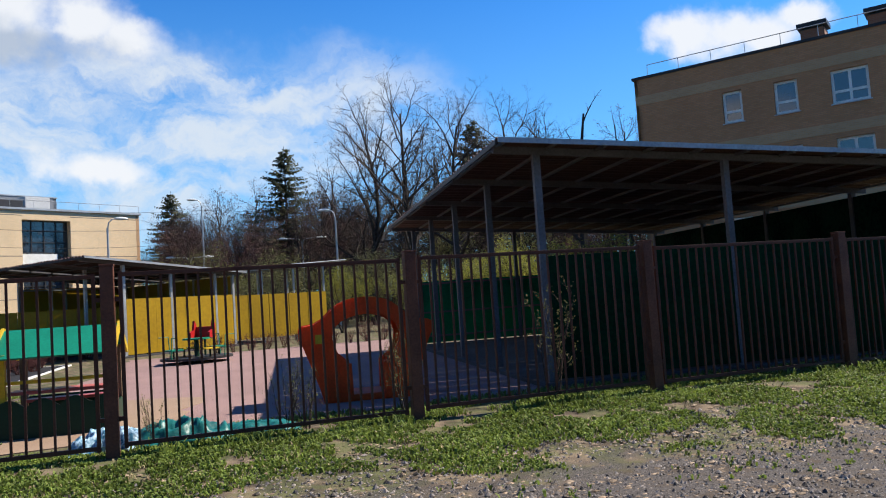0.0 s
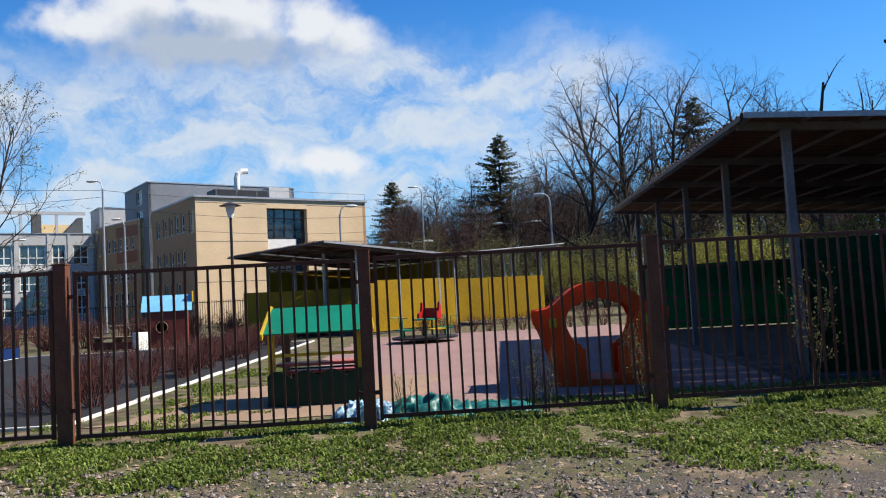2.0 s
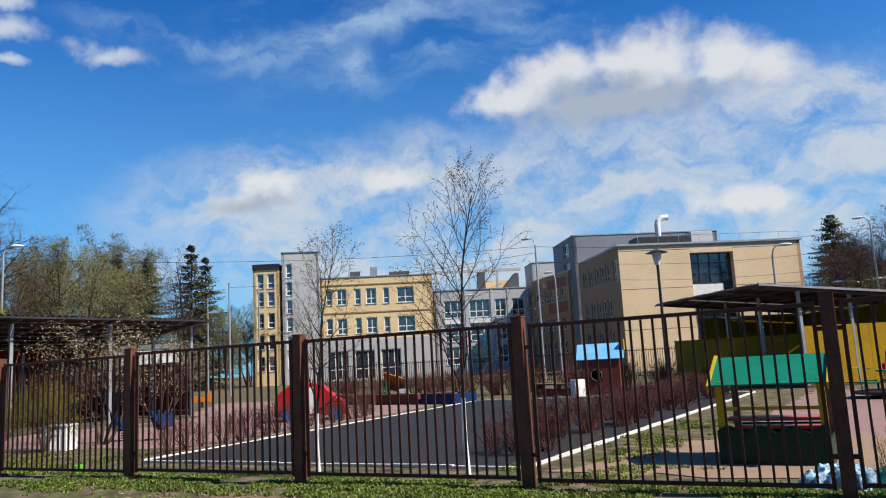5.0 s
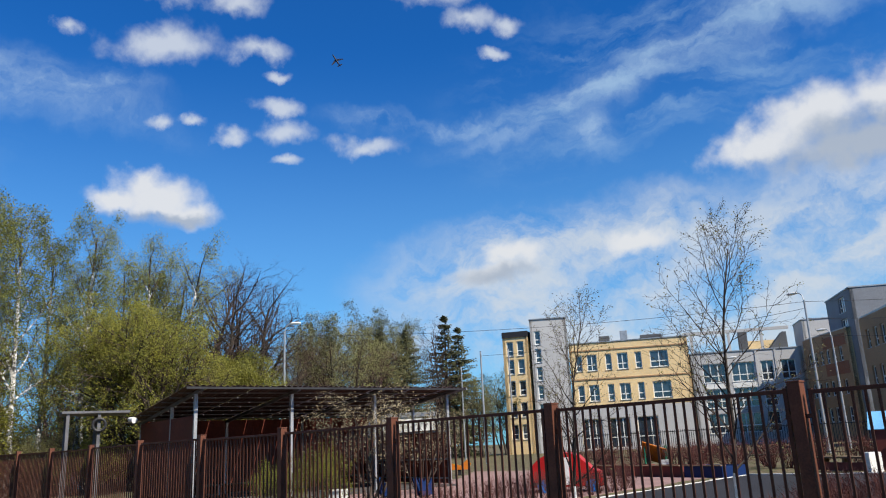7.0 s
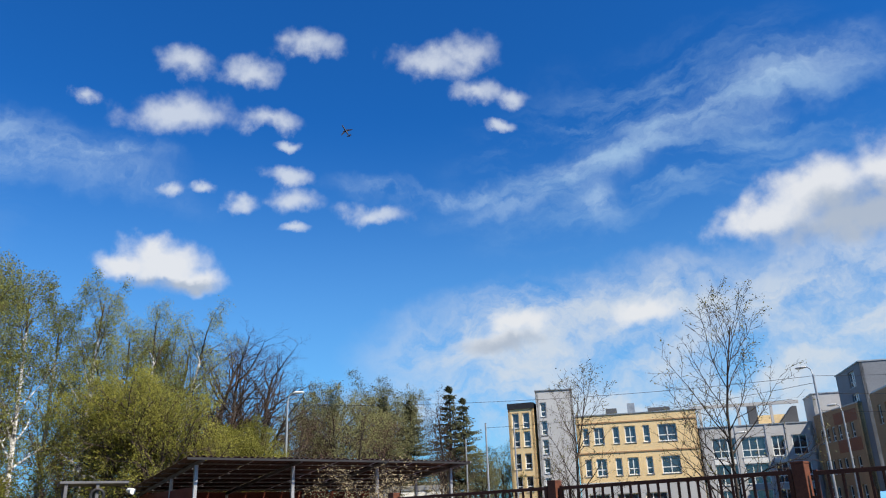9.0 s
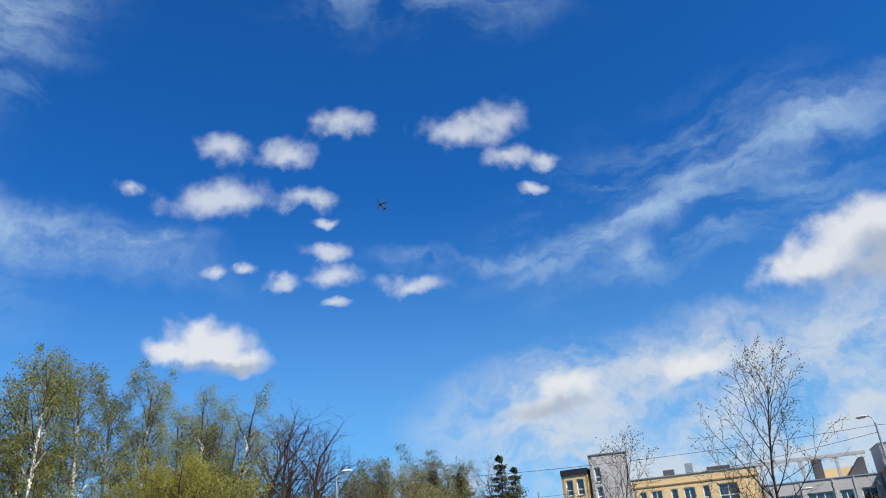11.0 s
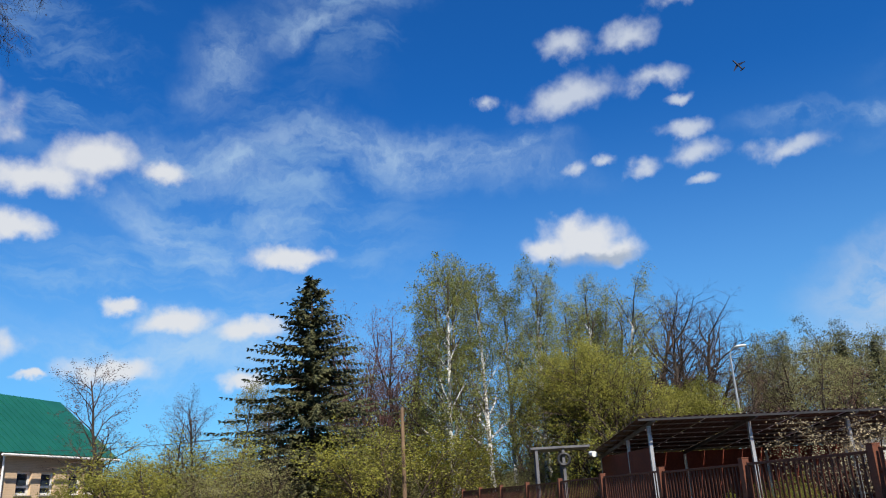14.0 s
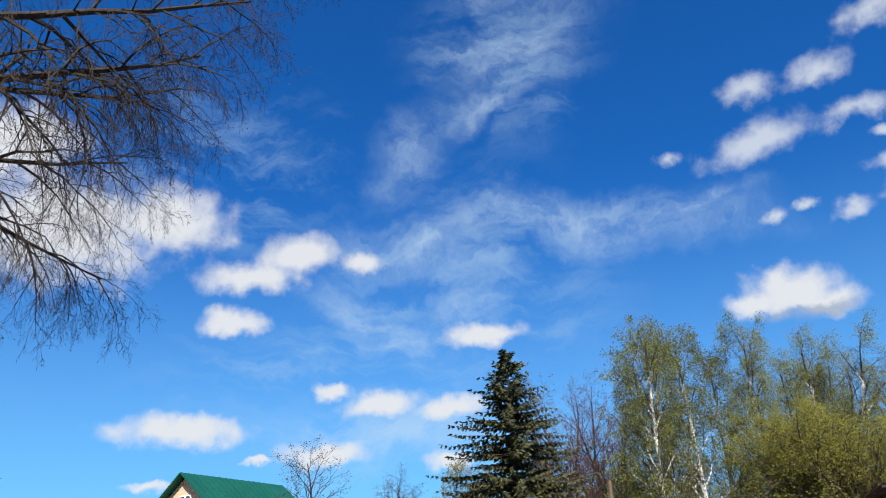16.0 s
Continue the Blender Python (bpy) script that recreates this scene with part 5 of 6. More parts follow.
ph = thing("playhouse", "red plastic arched playhouse with yellow squares", "playhouse", pose(2.36, 10.15, 0.306, 0, 0, -9) @ Matrix.Diagonal((1.03, 1, 1.02, 1)))
OUTER = mirrored([(-0.58, 0.0), (-0.62, 0.16), (-0.72, 0.46), (-0.82, 0.74), (-0.87, 0.84), (-0.875, 0.985), (-0.83, 1.01), (-0.68, 1.03), (-0.57, 1.09), (-0.46, 1.19), (-0.36, 1.27), (-0.24, 1.325), (-0.12, 1.352), (0, 1.36)])
INNER = mirrored([(-0.2, 0.0), (-0.21, 0.49), (-0.25, 0.5), (-0.36, 0.6), (-0.43, 0.76), (-0.445, 0.86), (-0.4, 0.98), (-0.32, 1.05), (-0.2, 1.1), (-0.1, 1.125), (0, 1.13)])
for y0, nm in ((0.0, "front_arch"), (0.75, "back_arch")):
    bm = prism(OUTER + INNER[::-1], y0, y0 + 0.1)
    bmesh.ops.bevel(bm, geom=[e for e in bm.edges if abs(e.verts[0].co.y - e.verts[1].co.y) < 1e-5], offset=0.014, segments=2, affect="EDGES")
    part(nm, bm, M_RED, ph)
for x in (-0.52, 0.44):
    part("side_wall", box(x, x + 0.08, 0.1, 0.75, 0.0, 0.62, bevel=0.02), M_RED, ph)
crown = [p for p in OUTER if p[1] > 1.0]
bm = prism([(x * 0.98, z - 0.006) for x, z in crown] + [(x * 0.97, z - 0.05) for x, z in crown[::-1]], 0.1, 0.75)
part("roof", bm, M_RED, ph)
part("sill", box(-0.48, 0.48, 0.02, 0.82, 0.0, 0.09, bevel=0.02), M_RED, ph)
for x in (-0.66, 0.56):
    part("window_square", box(x, x + 0.1, -0.012, -0.002, 0.78, 0.9, bevel=0.003), M_YEL, ph, "small yellow square")

# roundabout
ca = thing("roundabout", "small merry-go-round with red seat back and green table", "roundabout", pose(0.4, 22.1, 0.306))
bm = bmesh.new()
bmesh.ops.create_cone(bm, cap_ends=True, segments=28, radius1=0.95, radius2=0.95, depth=0.06, matrix=Matrix.Translation((0, 0, 0.13)))
part("platform", bm, M_DARKMETAL, ca)
part("hub", rod((0, 0, 0), (0, 0, 0.62), 0.07, 0.06, 12), M_DKGREEN, ca)
bm = bmesh.new()
bmesh.ops.create_cone(bm, cap_ends=True, segments=24, radius1=0.36, radius2=0.36, depth=0.04, matrix=Matrix.Translation((0, 0, 0.64)))
part("table", bm, M_TEAL, ca)
for k in range(4):
    m = Matrix.Rotation(k * math.pi / 2 + 0.5, 4, "Z")
    part("seat", box(0.5, 0.85, -0.22, 0.22, 0.36, 0.4, bevel=0.01, m=m), M_YEL if k % 2 else M_TEAL, ca)
    part("seat_leg", add_rod(bmesh.new(), m @ Vector((0.68, 0, 0.16)), m @ Vector((0.68, 0, 0.36)), 0.025), M_DKGREEN, ca)
    part("handrail", add_path(bmesh.new(), [m @ Vector(p) for p in ((0.9, 0.3, 0.16), (0.9, 0.34, 0.72), (0.9, 0.62, 0.72))], 0.014, 6), M_TEAL, ca)


m = Matrix.Rotation(1.15, 4, "Z")
back = part("seat_back", box(0.55, 0.62, -0.3, 0.3, 0.62, 0.95, bevel=0.02, m=m), M_SIGNALRED, ca, "red seat with raised arms")
for y in (-0.3, 0.24):
    part("arm", prism([(0.2, 0.66), (0.6, 0.62), (0.62, 1.0), (0.5, 1.12), (0.42, 0.86), (0.2, 0.8)], y, y + 0.06), M_SIGNALRED, back).matrix_basis = m
part("seat_leg", add_rod(bmesh.new(), m @ Vector((0.58, 0, 0.16)), m @ Vector((0.58, 0, 0.63)), 0.03), M_DKGREEN, ca)


def heap_mesh(name, w, d, h, seed, material, label, m, category, folds=4.0):
    """A crumpled heap of sheeting: a low mound with sharp folds and an uneven hem."""
    nx_, ny_ = 46, 22
    v, f = [], []
    for j in range(ny_ + 1):
        for i in range(nx_ + 1):
            u, s_ = i / nx_ * 2 - 1, j / ny_ * 2 - 1
            e = max(0.0, 1 - (u * u) ** 1.2 - (s_ * s_) ** 1.2)
            q = Vector((u * 2.1 + seed, s_ * 1.3, seed))
            r = 1 - 1.6 * abs(noise.noise(q * folds * 0.3)) - 0.5 * abs(noise.noise(q * folds * 0.8))
            z = h * (e ** 0.5) * (0.5 + 0.75 * r)
            k = 1 + 0.16 * noise.noise(q * 1.7)
            v.append((u * w / 2 * k, s_ * d / 2 * k, max(0.004, z)))
    for j in range(ny_):
        for i in range(nx_):
            a = j * (nx_ + 1) + i
            f.append((a, a + 1, a + nx_ + 2, a + nx_ + 1))
    o = mesh_part(name, v, f, material)
    o.matrix_basis = m
    md = o.modifiers.new("thick", "SOLIDIFY")
    md.thickness = 0.006
    for p_ in o.data.polygons:
        p_.use_smooth = True
    return tagged(o, label, category)


heap_mesh("tarpaulin", 1.0, 0.65, 0.21, 3.3, M_TARP, "crumpled teal tarpaulin heaped behind the fence", pose(-0.02, 8.55, 0.31, 0, 0, 4), "tarpaulin")
heap_mesh("plastic_sheet", 0.75, 0.5, 0.2, 8.1, M_TARPBLUE, "crumpled blue and white plastic sheeting on the ground", pose(-0.72, 8.5, 0.31), "sheeting", 6.0)
heap_mesh("tarpaulin", 0.95, 0.45, 0.1, 5.7, M_TARP, "crumpled teal tarpaulin lying flat on the ground", pose(0.72, 8.62, 0.31, 0, 0, -8), "tarpaulin")

# blue-roofed playhouse beyond the court
bh = thing("playhouse", "maroon wooden playhouse with a light blue roof", "playhouse", pose(-9.2, 27.7, 0.3, 0, 0, 12))
bw = part("wall", wall_grid(1.35, 0.0, 1.25, 0.05, [(0.3, 0.7, 0.5, 0.9)]), M_MAROON, bh)
for x in (0.0, 1.3):
    part("wall", box(x, x + 0.05, 0.052, 1.2, 0, 1.25), M_MAROON, bh)
part("wall", box(0.0, 1.35, 1.202, 1.25, 0, 1.25), M_MAROON, bh)
for s_ in (-1, 1):
    o = part("roof_panel", box(-0.18, 1.53, 0, 0.86, 0, 0.025), M_SKYBLUE, bh)
    o.matrix_basis = pose(0, 0.62, 1.82) @ Matrix.Rotation(radians(-40 if s_ > 0 else 220), 4, "X")
part("gable", prism([(0.0, 1.252), (1.35, 1.252), (1.35, 1.27), (0, 1.27)], 0.0, 1.25), M_YEL, bh)
part("ornament", box(1.5, 1.56, 0.3, 0.8, 1.55, 1.95, bevel=0.03), M_YEL, bh)
wheel = bmesh.new()
for k in range(12):
    a, b = k * math.pi / 6, (k + 1) * math.pi / 6
    add_rod(wheel, (0.5 + 0.2 * math.cos(a), -0.03, 0.7 + 0.2 * math.sin(a)), (0.5 + 0.2 * math.cos(b), -0.03, 0.7 + 0.2 * math.sin(b)), 0.02, n=6)
part("wheel", wheel, M_WOOD, bh, "round wooden ship's wheel on the wall")

bn = thing("sandpit_bench", "long plank bench with a white painted end", "bench", pose(-11.1, 27.6, 0.3, 0, 0, -30))
part("seat", box(0, 2.1, 0, 0.4, 0.42, 0.48, bevel=0.01), M_WOOD, bn)
part("side_board", box(0, 2.1, 0.0, 0.03, 0.05, 0.3), M_MAROON, bn)
for x in (0.1, 1.1):
    part("leg", box(x, x + 0.08, 0.05, 0.35, 0, 0.42), M_WOOD, bn)
part("end_block", box(2.1, 2.36, -0.03, 0.43, 0, 0.6, bevel=0.01), M_WHITE, bn, "white painted end block")

for x, y, w, mt, lb, rz in ((-14.3, 24.6, 1.6, M_BLUE, "low blue board sandbox", -14), (-16.6, 25.2, 2.2, M_MAROON, "low maroon board sandbox", -14), (-18.9, 26.0, 2.0, M_MAROON, "old maroon board sandbox by the hedge", -14)):
    bx = thing("sandbox", lb, "sandbox", pose(x, y, 0.3, 0, 0, rz))
    for y0 in (0, 1.2):
        part("board", box(0, w, y0, y0 + 0.04, 0, 0.36, bevel=0.006), mt, bx)
    for x0 in (0, w - 0.04):
        part("board", box(x0, x0 + 0.04, 0.042, 1.198, 0, 0.36), mt, bx)
    part("corner_seat", box(0, w, -0.06, 0.2, 0.362, 0.39), M_WOOD, bx)
    part("sand", box(0.042, w - 0.042, 0.042, 1.198, 0, 0.16), M_SAND, bx)

tent = thing("slide_shelter", "small orange sloped play roof on posts", "play shelter", pose(-20.2, 31.5, 0.3, 0, 0, 25))
o = part("roof_panel", box(0, 1.1, 0, 1.2, 0, 0.04, bevel=0.01), M_ORANGE, tent)
o.matrix_basis = pose(0.1, 0, 1.15, -38, 20, 0)
for x, y in ((0.15, 0.1), (1.05, 0.1), (0.15, 0.8), (1.05, 0.8)):
    part("post", rod((x, y, 0), (x, y, 0.95), 0.03), M_TEAL, tent)
part("block", box(0.8, 1.25, -0.3, 0.1, 0, 0.35, bevel=0.02), M_WHITE, tent)

# red car-shaped playhouse
rc = thing("toy_car", "red plastic toy car house with a blue wheel", "toy car", pose(-15.0, 17.4, 0.306, 0, 0, 30))
shell = [(0.0, 0.14)] + [(0.9 - 0.9 * math.cos(i * math.pi / 12), 0.34 + 0.72 * math.sin(i * math.pi / 12) ** 0.8) for i in range(1, 9)] + [(1.72, 0.62), (1.95, 0.5), (2.02, 0.3), (2.02, 0.14)]
for y0 in (0.0, 0.82):
    bm = prism(shell, y0, y0 + 0.08)
    bmesh.ops.bevel(bm, geom=[e for e in bm.edges if abs(e.verts[0].co.y - e.verts[1].co.y) < 1e-5], offset=0.015, segments=2, affect="EDGES")
    part("side", bm, M_SIGNALRED, rc)
bm = bmesh.new()
for (x0, z0), (x1, z1) in zip(shell, shell[1:]):
    bm.faces.new([bm.verts.new(p) for p in ((x0, 0.08, z0), (x1, 0.08, z1), (x1, 0.82, z1), (x0, 0.82, z0))])
bmesh.ops.remove_doubles(bm, verts=bm.verts, dist=0.001)
bmesh.ops.solidify(bm, geom=bm.faces, thickness=0.03)
part("hood", bm, M_SIGNALRED, rc)
part("stripe", box(1.0, 1.12, -0.012, -0.003, 0.2, 0.92, bevel=0.003), M_WHITE, rc, "white stripe on the side")
part("bumper", box(0.1, 0.75, -0.06, -0.004, 0.2, 0.28, bevel=0.01), M_DARKMETAL, rc)
for x in (0.4, 1.72):
    part("wheel", rod((x, -0.07, 0.17), (x, -0.004, 0.17), 0.17, n=20), M_WHEELBLUE, rc)
    part("wheel", rod((x, 0.904, 0.17), (x, 0.97, 0.17), 0.17, n=20), M_WHEELBLUE, rc)

cube = thing("crate", "white plastic crate with ribbed sides", "crate", pose(-15.75, 10.9, 0.3, 0, 0, 20))
part("body", box(0, 0.52, 0, 0.42, 0, 0.5, bevel=0.015), M_WHITE, cube)
for i in range(5):
    part("rib", box(0.06 + i * 0.1, 0.08 + i * 0.1, -0.012, -0.001, 0.05, 0.45), M_WHITE, cube)
part("lid", box(-0.02, 0.54, -0.02, 0.44, 0.502, 0.54, bevel=0.01), M_WHITE, cube)
for x, y in ((-15.7, 12.9), (-14.75, 13.2)):
    rk = thing("spring_rocker", "dark blue plastic spring rocker for children", "spring rocker", pose(x, y, 0.306, 0, 0, 30 * x) @ Matrix.Diagonal((0.62, 0.62, 0.68, 1)), group="rockers")
    bm = bmesh.new()
    pts = [(0.09 * math.cos(i * 0.8), 0.09 * math.sin(i * 0.8), 0.02 + i * 0.011) for i in range(30)]
    part("spring", add_path(bm, pts, 0.014, 5), M_DARKMETAL, rk)
    body = [(-0.35, 0.4), (-0.42, 0.7), (-0.3, 0.95), (-0.1, 0.72), (0.12, 0.72), (0.3, 1.05), (0.45, 0.95), (0.38, 0.6), (0.3, 0.4)]
    for y0 in (-0.16, 0.12):
        part("side_board", prism(body, y0, y0 + 0.04), M_BLUE, rk)
    part("seat", box(-0.12, 0.16, -0.119, 0.119, 0.5, 0.54), M_ORANGE, rk)
    part("base", box(-0.2, 0.2, -0.1, 0.1, 0.34, 0.4), M_DARKMETAL, rk)
sr = thing("spring_rocker", "small orange, yellow and green rocker far off", "spring rocker", pose(-27.5, 27.2, 0.3, 0, 0, 40) @ Matrix.Diagonal((0.75, 0.75, 0.75, 1)))
part("side_board", prism([(-0.7, 0.35), (-0.5, 0.75), (0.1, 0.6), (0.5, 0.95), (0.75, 0.7), (0.6, 0.35)], -0.16, -0.12), M_ORANGE, sr)
part("side_board", prism([(-0.7, 0.35), (-0.5, 0.75), (0.1, 0.6), (0.5, 0.95), (0.75, 0.7), (0.6, 0.35)], 0.12, 0.16), M_YEL, sr)
part("seat", box(-0.3, 0.3, -0.118, 0.118, 0.45, 0.55), M_TEAL, sr)
part("base", box(-0.1, 0.1, -0.1, 0.1, 0.0, 0.35), M_DARKMETAL, sr)
toy = thing("toy_bucket", "bright green plastic toy bucket in the grass", "bucket", pose(-11.3, 8.35, 0.3))
M_LIMEGREEN = paint("lime green plastic", (0.132, 0.495, 0.033))
part("bucket", rod((0, 0, 0), (0, 0, 0.13), 0.06, 0.085, 14), M_LIMEGREEN, toy)

# ---- hedges, young trees, shrubs ----
shrub = make_tree("hedge_shrub", "leafless dark red hedge shrub in a row", "shrub", 61, 0.95, 0.011, [(6, 0.5, 30, 0.1, 0.04), (4, 0.5, 35, 0.15, 0.05), (0, 0, 0, 0.2, 0)], M_REDTWIG, M_REDTWIG, group="hedge shrubs", stems=16, lean=0.13)
twiggy = make_tree("budding_shrub", "thin shrub with brown stems and pale buds", "shrub", 62, 1.3, 0.011, [(5, 0.3, 26, 0.08, 0.05), (3, 0.4, 34, 0.15, 0.03), (0, 0, 0, 0.2, 0)], M_TWIG, M_TWIG, M_LEAF_PALE, 420, 0.016, 0.02, group="budding shrubs", stems=7, lean=0.08)
young = make_tree("young_tree", "young bare tree with whitewashed trunk and first buds", "tree", 63, 4.4, 0.034, YOUNG, M_BARK, M_TWIG, M_LEAF_PALE, 1500, 0.014, 0.03, group="young trees", stems=1, lean=0.12, white_to=1.1)
blossom = make_tree("young_tree", "small spreading tree with pale new buds", "tree", 64, 3.0, 0.032, BUSHY, M_TWIG, M_TWIG, M_BLOSSOM, 2600, 0.022, 0.06, group="young trees", stems=4, lean=0.14)
for tree in (shrub, twiggy, young, blossom):
    HOME[tree] = max(v.co.z for c in tree.children for v in c.data.vertices)
rh = random.Random(8)
for i in range(46):
    f = i / 45
    plant(shrub, -5.0 + 0.9 * f + rh.uniform(-0.5, 0.35), 10.6 + 15.8 * f + rh.uniform(-0.3, 0.3), rh.uniform(0.6, 0.98), wide=1.15)
for i in range(40):
    f = i / 39
    plant(shrub, -24.0 + 21.5 * f + rh.uniform(-0.3, 0.3), 31.5 - 1.5 * f + rh.uniform(-1.2, 1.2), rh.uniform(0.9, 1.4), wide=1.4)
for i in range(18):
    f = i / 17
    plant(shrub, -11.9 - 1.4 * f + rh.uniform(-0.15, 0.15), 10.8 + 9.0 * f, rh.uniform(0.6, 0.9))
for i in range(12):
    plant(shrub, 0.5 + i * 0.55, 25.8 + rh.uniform(-0.3, 0.3), rh.uniform(0.5, 0.9))
for x, y, h in ((1.04, 8.3, 0.85), (4.15, 8.3, 1.5), (2.35, 8.28, 1.05), (-0.3, 8.35, 0.6), (1.25, 8.4, 0.75)):
    plant(twiggy, x, y, h, wide=0.9)
for x, y, h in ((-16.3, 10.2, 1.5), (-15.6, 10.8, 1.7), (-17.2, 10.6, 1.3)):
    plant(bush_a, x, y, h, wide=0.8)
plant(blossom, -15.6, 12.2, 3.1, wide=1.2)
plant(blossom, -18.6, 16.6, 3.0)
for x, y, h, turn in ((-4.8, 8.85, 4.3, 20), (-7.14, 8.95, 3.6, 350)):
    plant(young, x, y, h, turn, 1.1)

# big tree whose bare boughs hang into view
oh = thing("overhanging_tree", "big leafless tree with long hanging twigs", "tree")
w = Wood(77)
base = Vector((-9.6, -9.2, 0.1))
top = Vector((-9.3, -8.9, 11.5))
for i in range(8):
    w.piece(base.lerp(top, i / 8), base.lerp(top, (i + 1) / 8), 0.34 - 0.03 * i, 0.31 - 0.03 * i, 10)
mesh_part("trunk", w.v, w.f, M_BARK, oh)
w = Wood(78)
HANG = [(14, 0.44, 50, 0.12, 0.0), (10, 0.52, 45, 0.15, -0.21), (6, 0.6, 38, 0.15, -0.24), (4, 0.55, 38, 0.16, -0.16), (0, 0, 0, 0.2, -0.1)]
for a, b, ln, r in (((-9.4, -9.0, 8.6), (-12.2, -4.3, 9.9), 6.2, 0.11), ((-9.5, -9.1, 7.4), (-12.9, -5.6, 8.6), 5.6, 0.085),
                    ((-9.35, -8.95, 10.0), (-11.8, -4.2, 11.6), 6.4, 0.1), ((-9.5, -9.1, 8.0), (-13.6, -6.2, 9.6), 5.2, 0.075),
                    ((-9.4, -9.0, 9.2), (-12.4, -5.0, 10.6), 6.2, 0.09)):
    a, b = Vector(a), Vector(b)
    w.grow(a, (b - a).normalized(), ln, r, 0, HANG)
w.grow(Vector((-9.5, -9.1, 5.6)), Vector((-0.75, 0.5, 0.05)).normalized(), 3.9, 0.05, 1, HANG)
mesh_part("crown", w.v, w.f, M_BARK, oh)
mesh_part("foliage", *leaves_mesh(w.tips, 2500, 0.018, 0.04, random.Random(3)), M_BUD, oh)

# ---- lamps, poles, wires ----
def street_lamp(x, y, top, arm=(1.0, 0.0), label="tall galvanised street lamp with a bent arm", double=False):
    t = thing("street_lamp", label, "street lamp", pose(x, y, 0.25), group="street lamps")
    h = top - 0.25
    part("pole", rod((0, 0, 0), (0, 0, h - 0.5), 0.09, 0.055, 10), M_METAL, t)
    part("base", rod((0, 0, 0), (0, 0, 0.6), 0.13, 0.12, 10), M_METAL, t)
    for s_ in ((1, -1) if double else (1,)):
        d = Vector((arm[0] * s_, arm[1] * s_, 0)).normalized()
        pts = [Vector((0, 0, h - 0.6)), Vector((0, 0, h - 0.2)) + d * 0.08, Vector((0, 0, h - 0.04)) + d * 0.26, Vector((0, 0, h)) + d * (1.1 if double else 0.45)]
        part("arm", add_path(bmesh.new(), pts, 0.035, 6), M_METAL, t)
        bm = bmesh.new()
        bmesh.ops.create_icosphere(bm, subdivisions=2, radius=1.0, matrix=Matrix.Translation(Vector((0, 0, h)) + d * (1.35 if double else 0.7))
                                   @ Matrix.Rotation(math.atan2(d.y, d.x), 4, "Z") @ Matrix.Diagonal((0.38, 0.14, 0.09, 1)))
        part("head", bm, M_WHITE, t)


for x, y, top, arm in ((-17.8, 47.1, 9.6, (-1, 0.2)), (-20.0, 57.0, 8.4, (-1, 0.3)), (1.9, 60.0, 10.2, (-1, 0)), (9.8, 49.0, 7.8, (-1, 0.1)), (-3.5, 44.9, 7.1, (1, 0.2)), (-42.9, 27.3, 9.8, (1, 0.9)), (-29.5, 60.0, 7.5, (1, 0.2))):
    street_lamp(x, y, top, arm)
street_lamp(8.4, 54.3, 6.5, (1, -0.15), "street lamp with two bent arms", True)
street_lamp(0.9, 60.0, 5.9, (1, 0.1), "low street lamp with two bent arms", True)
pl = thing("park_lamp", "dark park lamp post with a broad hat", "park lamp", pose(-5.66, 25.4, 0.3))
part("pole", rod((0, 0, 0), (0, 0, 4.2), 0.055, 0.045, 10), M_DARKMETAL, pl)
part("lantern", rod((0, 0, 4.2), (0, 0, 4.6), 0.08, 0.17, 12), M_WHITE, pl)
part("hat", rod((0, 0, 4.6), (0, 0, 4.72), 0.36, 0.06, 16), M_DARKMETAL, pl)
for x, y, top, r, mt, lb in ((-40.6, 43.2, 8.5, 0.08, M_METAL, "plain grey steel pole"), (-42.4, 48.5, 9.2, 0.08, M_METAL, "tall grey steel pole"), (-34.5, 5.6, 5.7, 0.1, M_WOOD, "weathered wooden utility pole"), (-45.5, 46.0, 8.0, 0.07, M_METAL, "plain grey steel pole")):
    up = thing("utility_pole", lb, "pole", pose(x, y, 0.25), group="poles")
    part("shaft", rod((0, 0, 0), (0, 0, top - 0.25), r, r * 0.75, 10), mt, up)
    part("cap", rod((0, 0, top - 0.25), (0, 0, top - 0.2), r * 0.9, r * 0.6, 10), M_DARKMETAL, up)


def wire(a, b, sag, label):
    a, b = Vector(a), Vector(b)
    pts = [a.lerp(b, i / 14) - Vector((0, 0, sag * 4 * (i / 14) * (1 - i / 14))) for i in range(15)]
    tagged(part("power_line", add_path(bmesh.new(), pts, 0.014, 4), M_DARKMETAL), label, "power line", group="power lines")


for a, b, s_ in (((-42.9, 27.3, 9.0), (-17.8, 47.1, 9.0), 0.5), ((-17.8, 47.1, 9.0), (1.9, 60.0, 9.4), 0.5), ((-17.8, 47.1, 8.0), (1.9, 60.0, 8.2), 0.6), ((1.9, 60, 9.4), (34, 62, 10), 0.6),
                 ((-42.9, 27.3, 9.0), (-68, 20, 9.0), 0.5), ((-17.8, 47.1, 7.0), (1.9, 60.0, 7.0), 0.6), ((-41.0, -12.0, 4.9), (-34.5, 5.6, 5.5), 0.4), ((-40.6, 43.2, 8.2), (-17.8, 47.1, 8.6), 0.4)):
    wire(a, b, s_, "thin dark overhead wire between poles")

